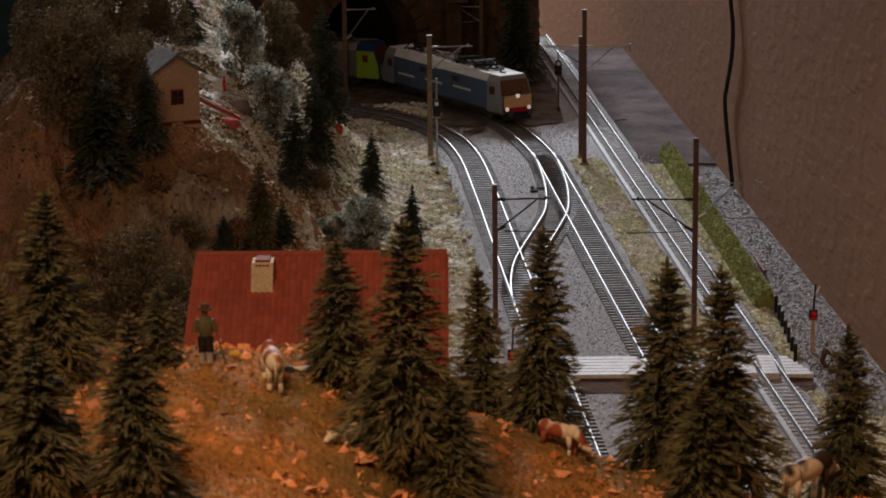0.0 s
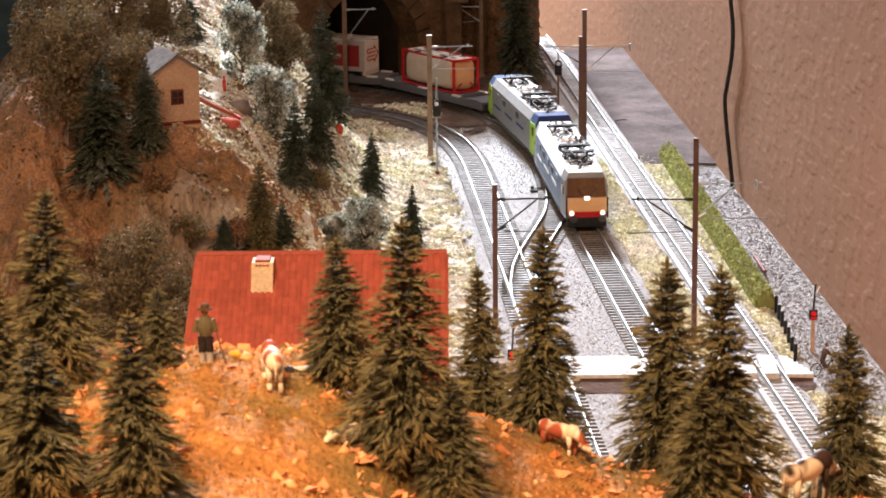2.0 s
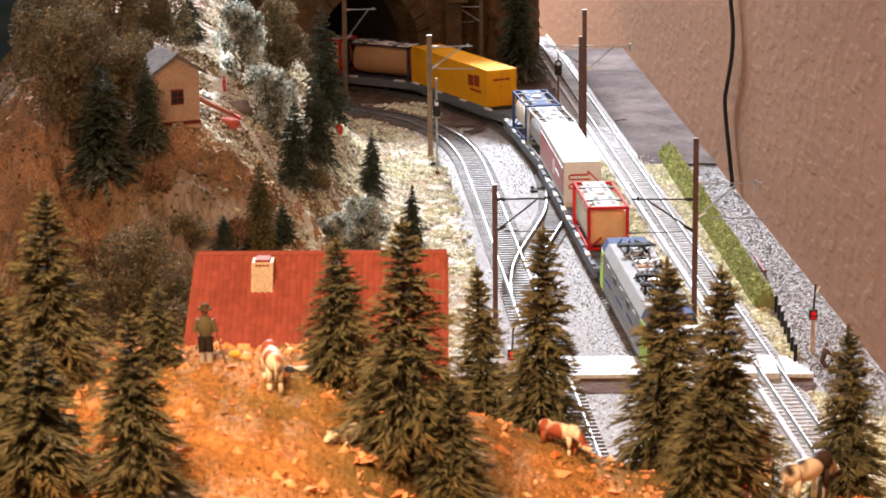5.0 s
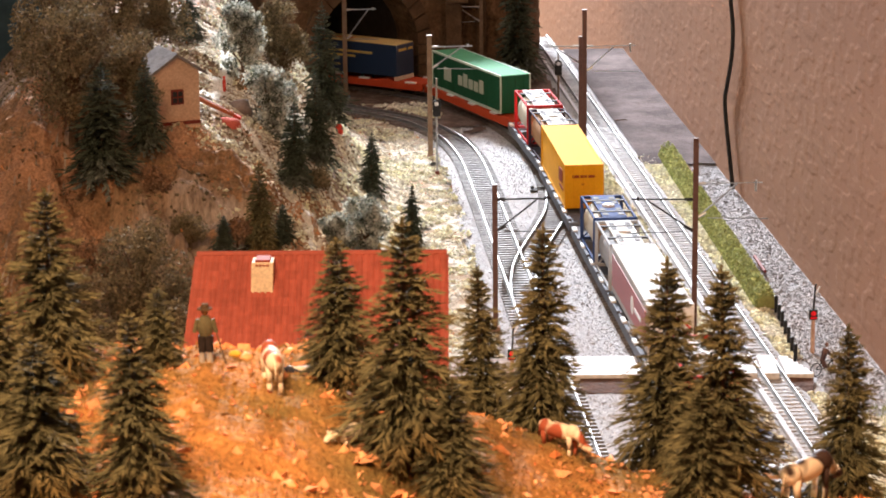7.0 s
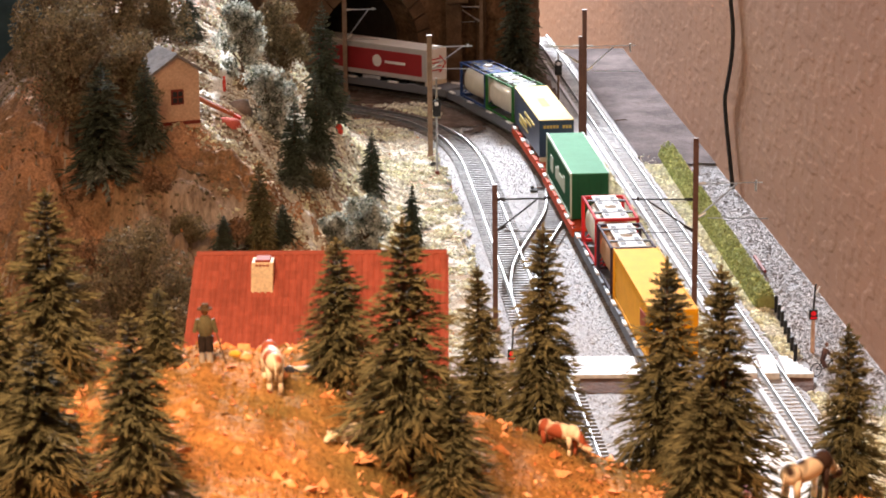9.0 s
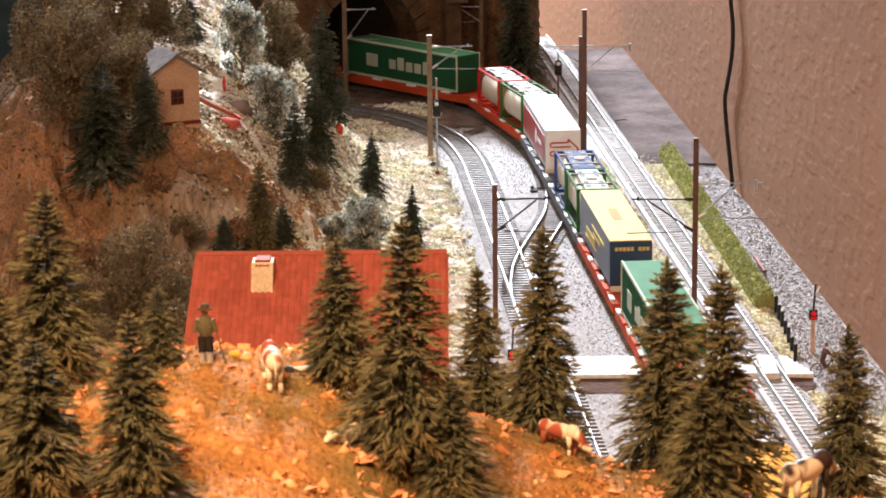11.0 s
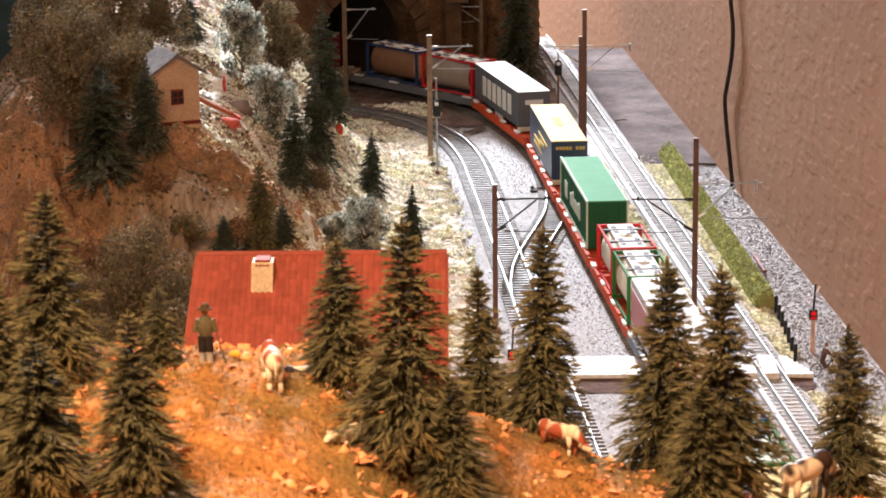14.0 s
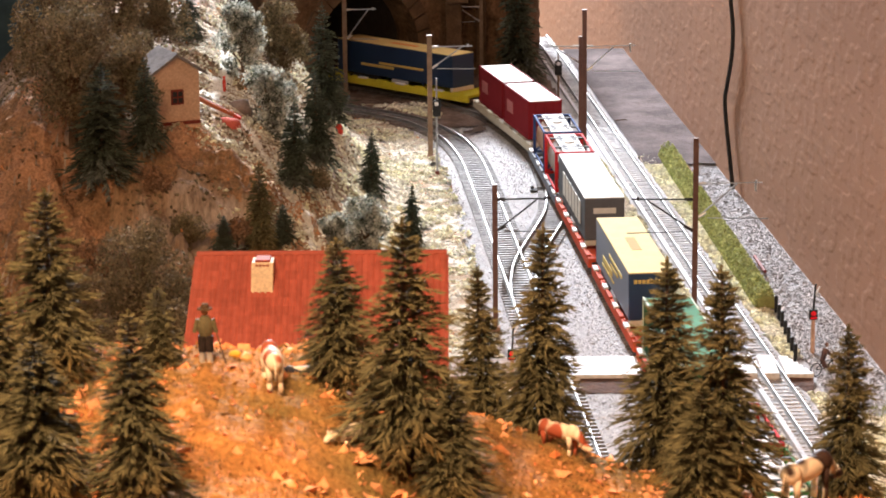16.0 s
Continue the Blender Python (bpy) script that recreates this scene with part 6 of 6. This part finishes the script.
    for k in range(4):
        x = -X * 0.55 + X * 0.36 * k
        part("roof_slot", Build().box(x - 0.004, x + 0.004, w * 0.875, w * 0.905, zr - 0.0036, zr - 0.0005), M_DARKFRAME, ob)
    return ob


def train():
    P_STAIN = paint("orange_stain", (0.72, 0.27, 0.09))
    loco(1.075, 0.857, P_LBLUE, P_SILVER, P_WHITE, P_FACE, "blue and silver electric locomotive with pale orange front", P_RED, P_WHITE)
    loco(0.850, 0.632, paint("loco_pale_grey", (0.21, 0.215, 0.225), 0.4), P_TBLUE, paint("loco_roof_slate", (0.34, 0.345, 0.36)), P_TBLUE, "silver electric locomotive with lime green cab sides", P_TBLUE, P_TBLUE, P_LIME)
    red_logo = P_RED
    u = (0.603, 0.437)
    wagon(*u, P_WAGON, "w", "grey pocket wagon carrying a red-framed tank")
    tank(0.555, 0.472, u, P_RED, P_CREAM, P_FACE, "cream square-shouldered tank in a bright red frame", 0.0310, w=0.0136, square=5.0)
    u = (0.433, 0.254)
    wagon(*u, P_WAGON, "w", "grey pocket wagon carrying a white semi-trailer")
    t = trailer(0.412, 0.256, u, P_LGREY, P_WHITE, "white curtain-sided semi-trailer with a red band", P_BAND, end_mat=P_WHITE)
    arrow_emblem(t, 0.156, 0.0335, red_logo)
    disc_emblem(t, 0.156, P_WHITE)
    u = (0.250, 0.052)
    wagon(*u, P_WAGON, "w", "grey pocket wagon carrying two tanks")
    tank(0.246, 0.178, u, P_GREY, P_GREY, P_CREAM, "grey tank container in a grey frame")
    tank(0.168, 0.098, u, P_TBLUE, P_CREAM, P_BROWN, "cream tank, end tinted brown for warm lamplight, in a blue frame", top=P_TBLUE)
    u = (0.040, -0.161)
    wagon(*u, P_WAGON, "w", "grey pocket wagon carrying a yellow container")
    box_container(0.0, -0.157, u, P_YEL, P_YEL, 0.0333, "box_container", "bright yellow long box container with dark marks", marks=[(-0.062, -0.052, 0.016, 0.026), (-0.050, -0.040, 0.015, 0.025), (-0.066, -0.044, 0.011, 0.013)],
                  mark_mat=paint("mark_brown_red", (0.30, 0.06, 0.02)), end_marks=[(-0.009, -0.004, 0.0235, 0.0255), (-0.003, 0.002, 0.0235, 0.0255), (0.003, 0.008, 0.0235, 0.0255), (-0.002, 0.0, 0.018, 0.019)])
    u = (-0.164, -0.352)
    wagon(*u, P_WAGON, "w", "grey pocket wagon carrying two tanks")
    tank(-0.168, -0.236, u, P_TDARK, P_BROWN, P_BROWN, "brown insulated tank in a dark red frame")
    tank(-0.246, -0.318, u, P_RED, P_CREAM, P_FACE, "cream tank in a bright red frame", 0.033)
    pale = paint("mark_pale", (0.44, 0.48, 0.39))
    letters = [(-0.040 + 0.012 * k, -0.031 + 0.012 * k, 0.0115, 0.0205 + (0.003 if k in (0, 3) else 0)) for k in range(5)] + [(0.034, 0.050, 0.011, 0.023)]
    for a, ua, ub in ((-0.388, (-0.365, -0.561), (-0.571, -0.759)), (-1.352, (-1.330, -1.524), (-1.536, -1.735))):
        wagon(*ua, P_ORANGE, "w", "orange-red pocket wagon carrying a green container")
        box_container(a, a - 0.1555, ua, P_GREEN, paint("roof_green", (0.06, 0.22, 0.11)), 0.0342, "box_container", "green ribbed container with pale top rails and marks", edge=paint("pale_green_rail", (0.50, 0.60, 0.50)), ribs=18, marks=letters, mark_mat=pale)
        b = a - 0.2135 if a > -1 else a - 0.2195
        wagon(*ub, P_ORANGE, "w", "orange-red pocket wagon carrying a navy semi-trailer")
        trailer(b, b - 0.156, ub, P_BLUE, P_CREAMY, "navy blue semi-trailer with a pale yellow roof", marks=[(-0.050, 0.010, 0.0225, 0.0245), (-0.030, 0.004, 0.0180, 0.0200), (-0.004, 0.040, 0.0125, 0.0165), (-0.012, 0.044, 0.0095, 0.0108)], mark_mat=paint("mark_gold", (0.60, 0.45, 0.14)),
                end_marks=[(0.0100 - 0.0026 * k, 0.0120 - 0.0026 * k, 0.0265, 0.0290) for k in range(9) if k != 3], roof_mark=P_STAIN)
    u = (-0.763, -0.945)
    wagon(*u, P_WAGON, "w", "grey pocket wagon carrying two tanks")
    tank(-0.770, -0.838, u, P_TGREEN, P_CREAM, P_CREAM, "cream tank in a green frame", top=paint("walk_pale_green", (0.55, 0.66, 0.55)))
    tank(-0.842, -0.908, u, P_TBLUE, P_CREAM, P_CREAM, "cream tank in a navy blue frame", top=P_TBLUE)
    u = (-0.955, -1.141)
    wagon(*u, P_WAGON, "w", "grey pocket wagon carrying a white semi-trailer")
    t = trailer(-0.980, -1.137, u, P_LGREY, P_WHITE, "white curtain-sided semi-trailer with a red band", P_BAND, end_mat=P_WHITE)
    arrow_emblem(t, 0.157, 0.0335, red_logo)
    disc_emblem(t, 0.157, P_WHITE)
    u = (-1.144, -1.322)
    wagon(*u, P_ORANGE, "w", "orange-red pocket wagon carrying two tanks")
    tank(-1.148, -1.216, u, P_TGREEN, P_CREAM, P_CREAM, "cream tank in a pale green frame")
    tank(-1.224, -1.292, u, P_RED, P_CREAM, P_BROWN, "cream tank in a bright red frame")
    u = (-1.752, -1.950)
    wagon(*u, P_ORANGE, "w", "orange-red pocket wagon carrying a slate trailer")
    trailer(-1.790, -1.946, u, P_DKGREY, P_WHITE, "slate grey semi-trailer with a white roof", marks=[(-0.055 + 0.018 * k, -0.043 + 0.018 * k, 0.0095, 0.0265) for k in range(6)], mark_mat=paint("mark_grey_white", (0.62, 0.62, 0.58)), end_marks=[(-0.008, 0.008, 0.022, 0.026)])
    u = (-1.954, -2.142)
    wagon(*u, P_WAGON, "w", "grey pocket wagon carrying two tanks")
    tank(-1.962, -2.032, u, P_RED, paint("tank_grey_brown", (0.30, 0.25, 0.22)), P_MAROON, "cream tank in a red frame")
    tank(-2.042, -2.116, u, P_TBLUE, paint("tank_rust_brown", (0.27, 0.15, 0.09)), P_BROWN, "orange-brown tank in a navy frame")
    u = (-2.150, -2.372)
    wagon(*u, paint("wagon_beige", (0.48, 0.43, 0.34)), "w", "beige container wagon carrying two maroon boxes")
    for a in (-2.170, -2.266):
        box_container(a, a - 0.087, u, P_MAROON, P_WHITE, 0.033, "box_container", "dark maroon swap body with a white roof", marks=[(0.012, 0.032, 0.012, 0.022)], mark_mat=paint("mark_rose", (0.42, 0.16, 0.16)))
    u = (-2.398, -2.604)
    wagon(*u, P_YELLOWF, "w", "yellow pocket wagon carrying a navy semi-trailer")
    trailer(-2.420, -2.576, u, P_BLUE, P_CREAMY, "navy blue semi-trailer with a pale yellow roof", marks=[(-0.040, 0.020, 0.0145, 0.0165), (0.0, 0.045, 0.0110, 0.0135)], mark_mat=MATS["mark_gold"], roof_mark=P_STAIN)


train()
motions()
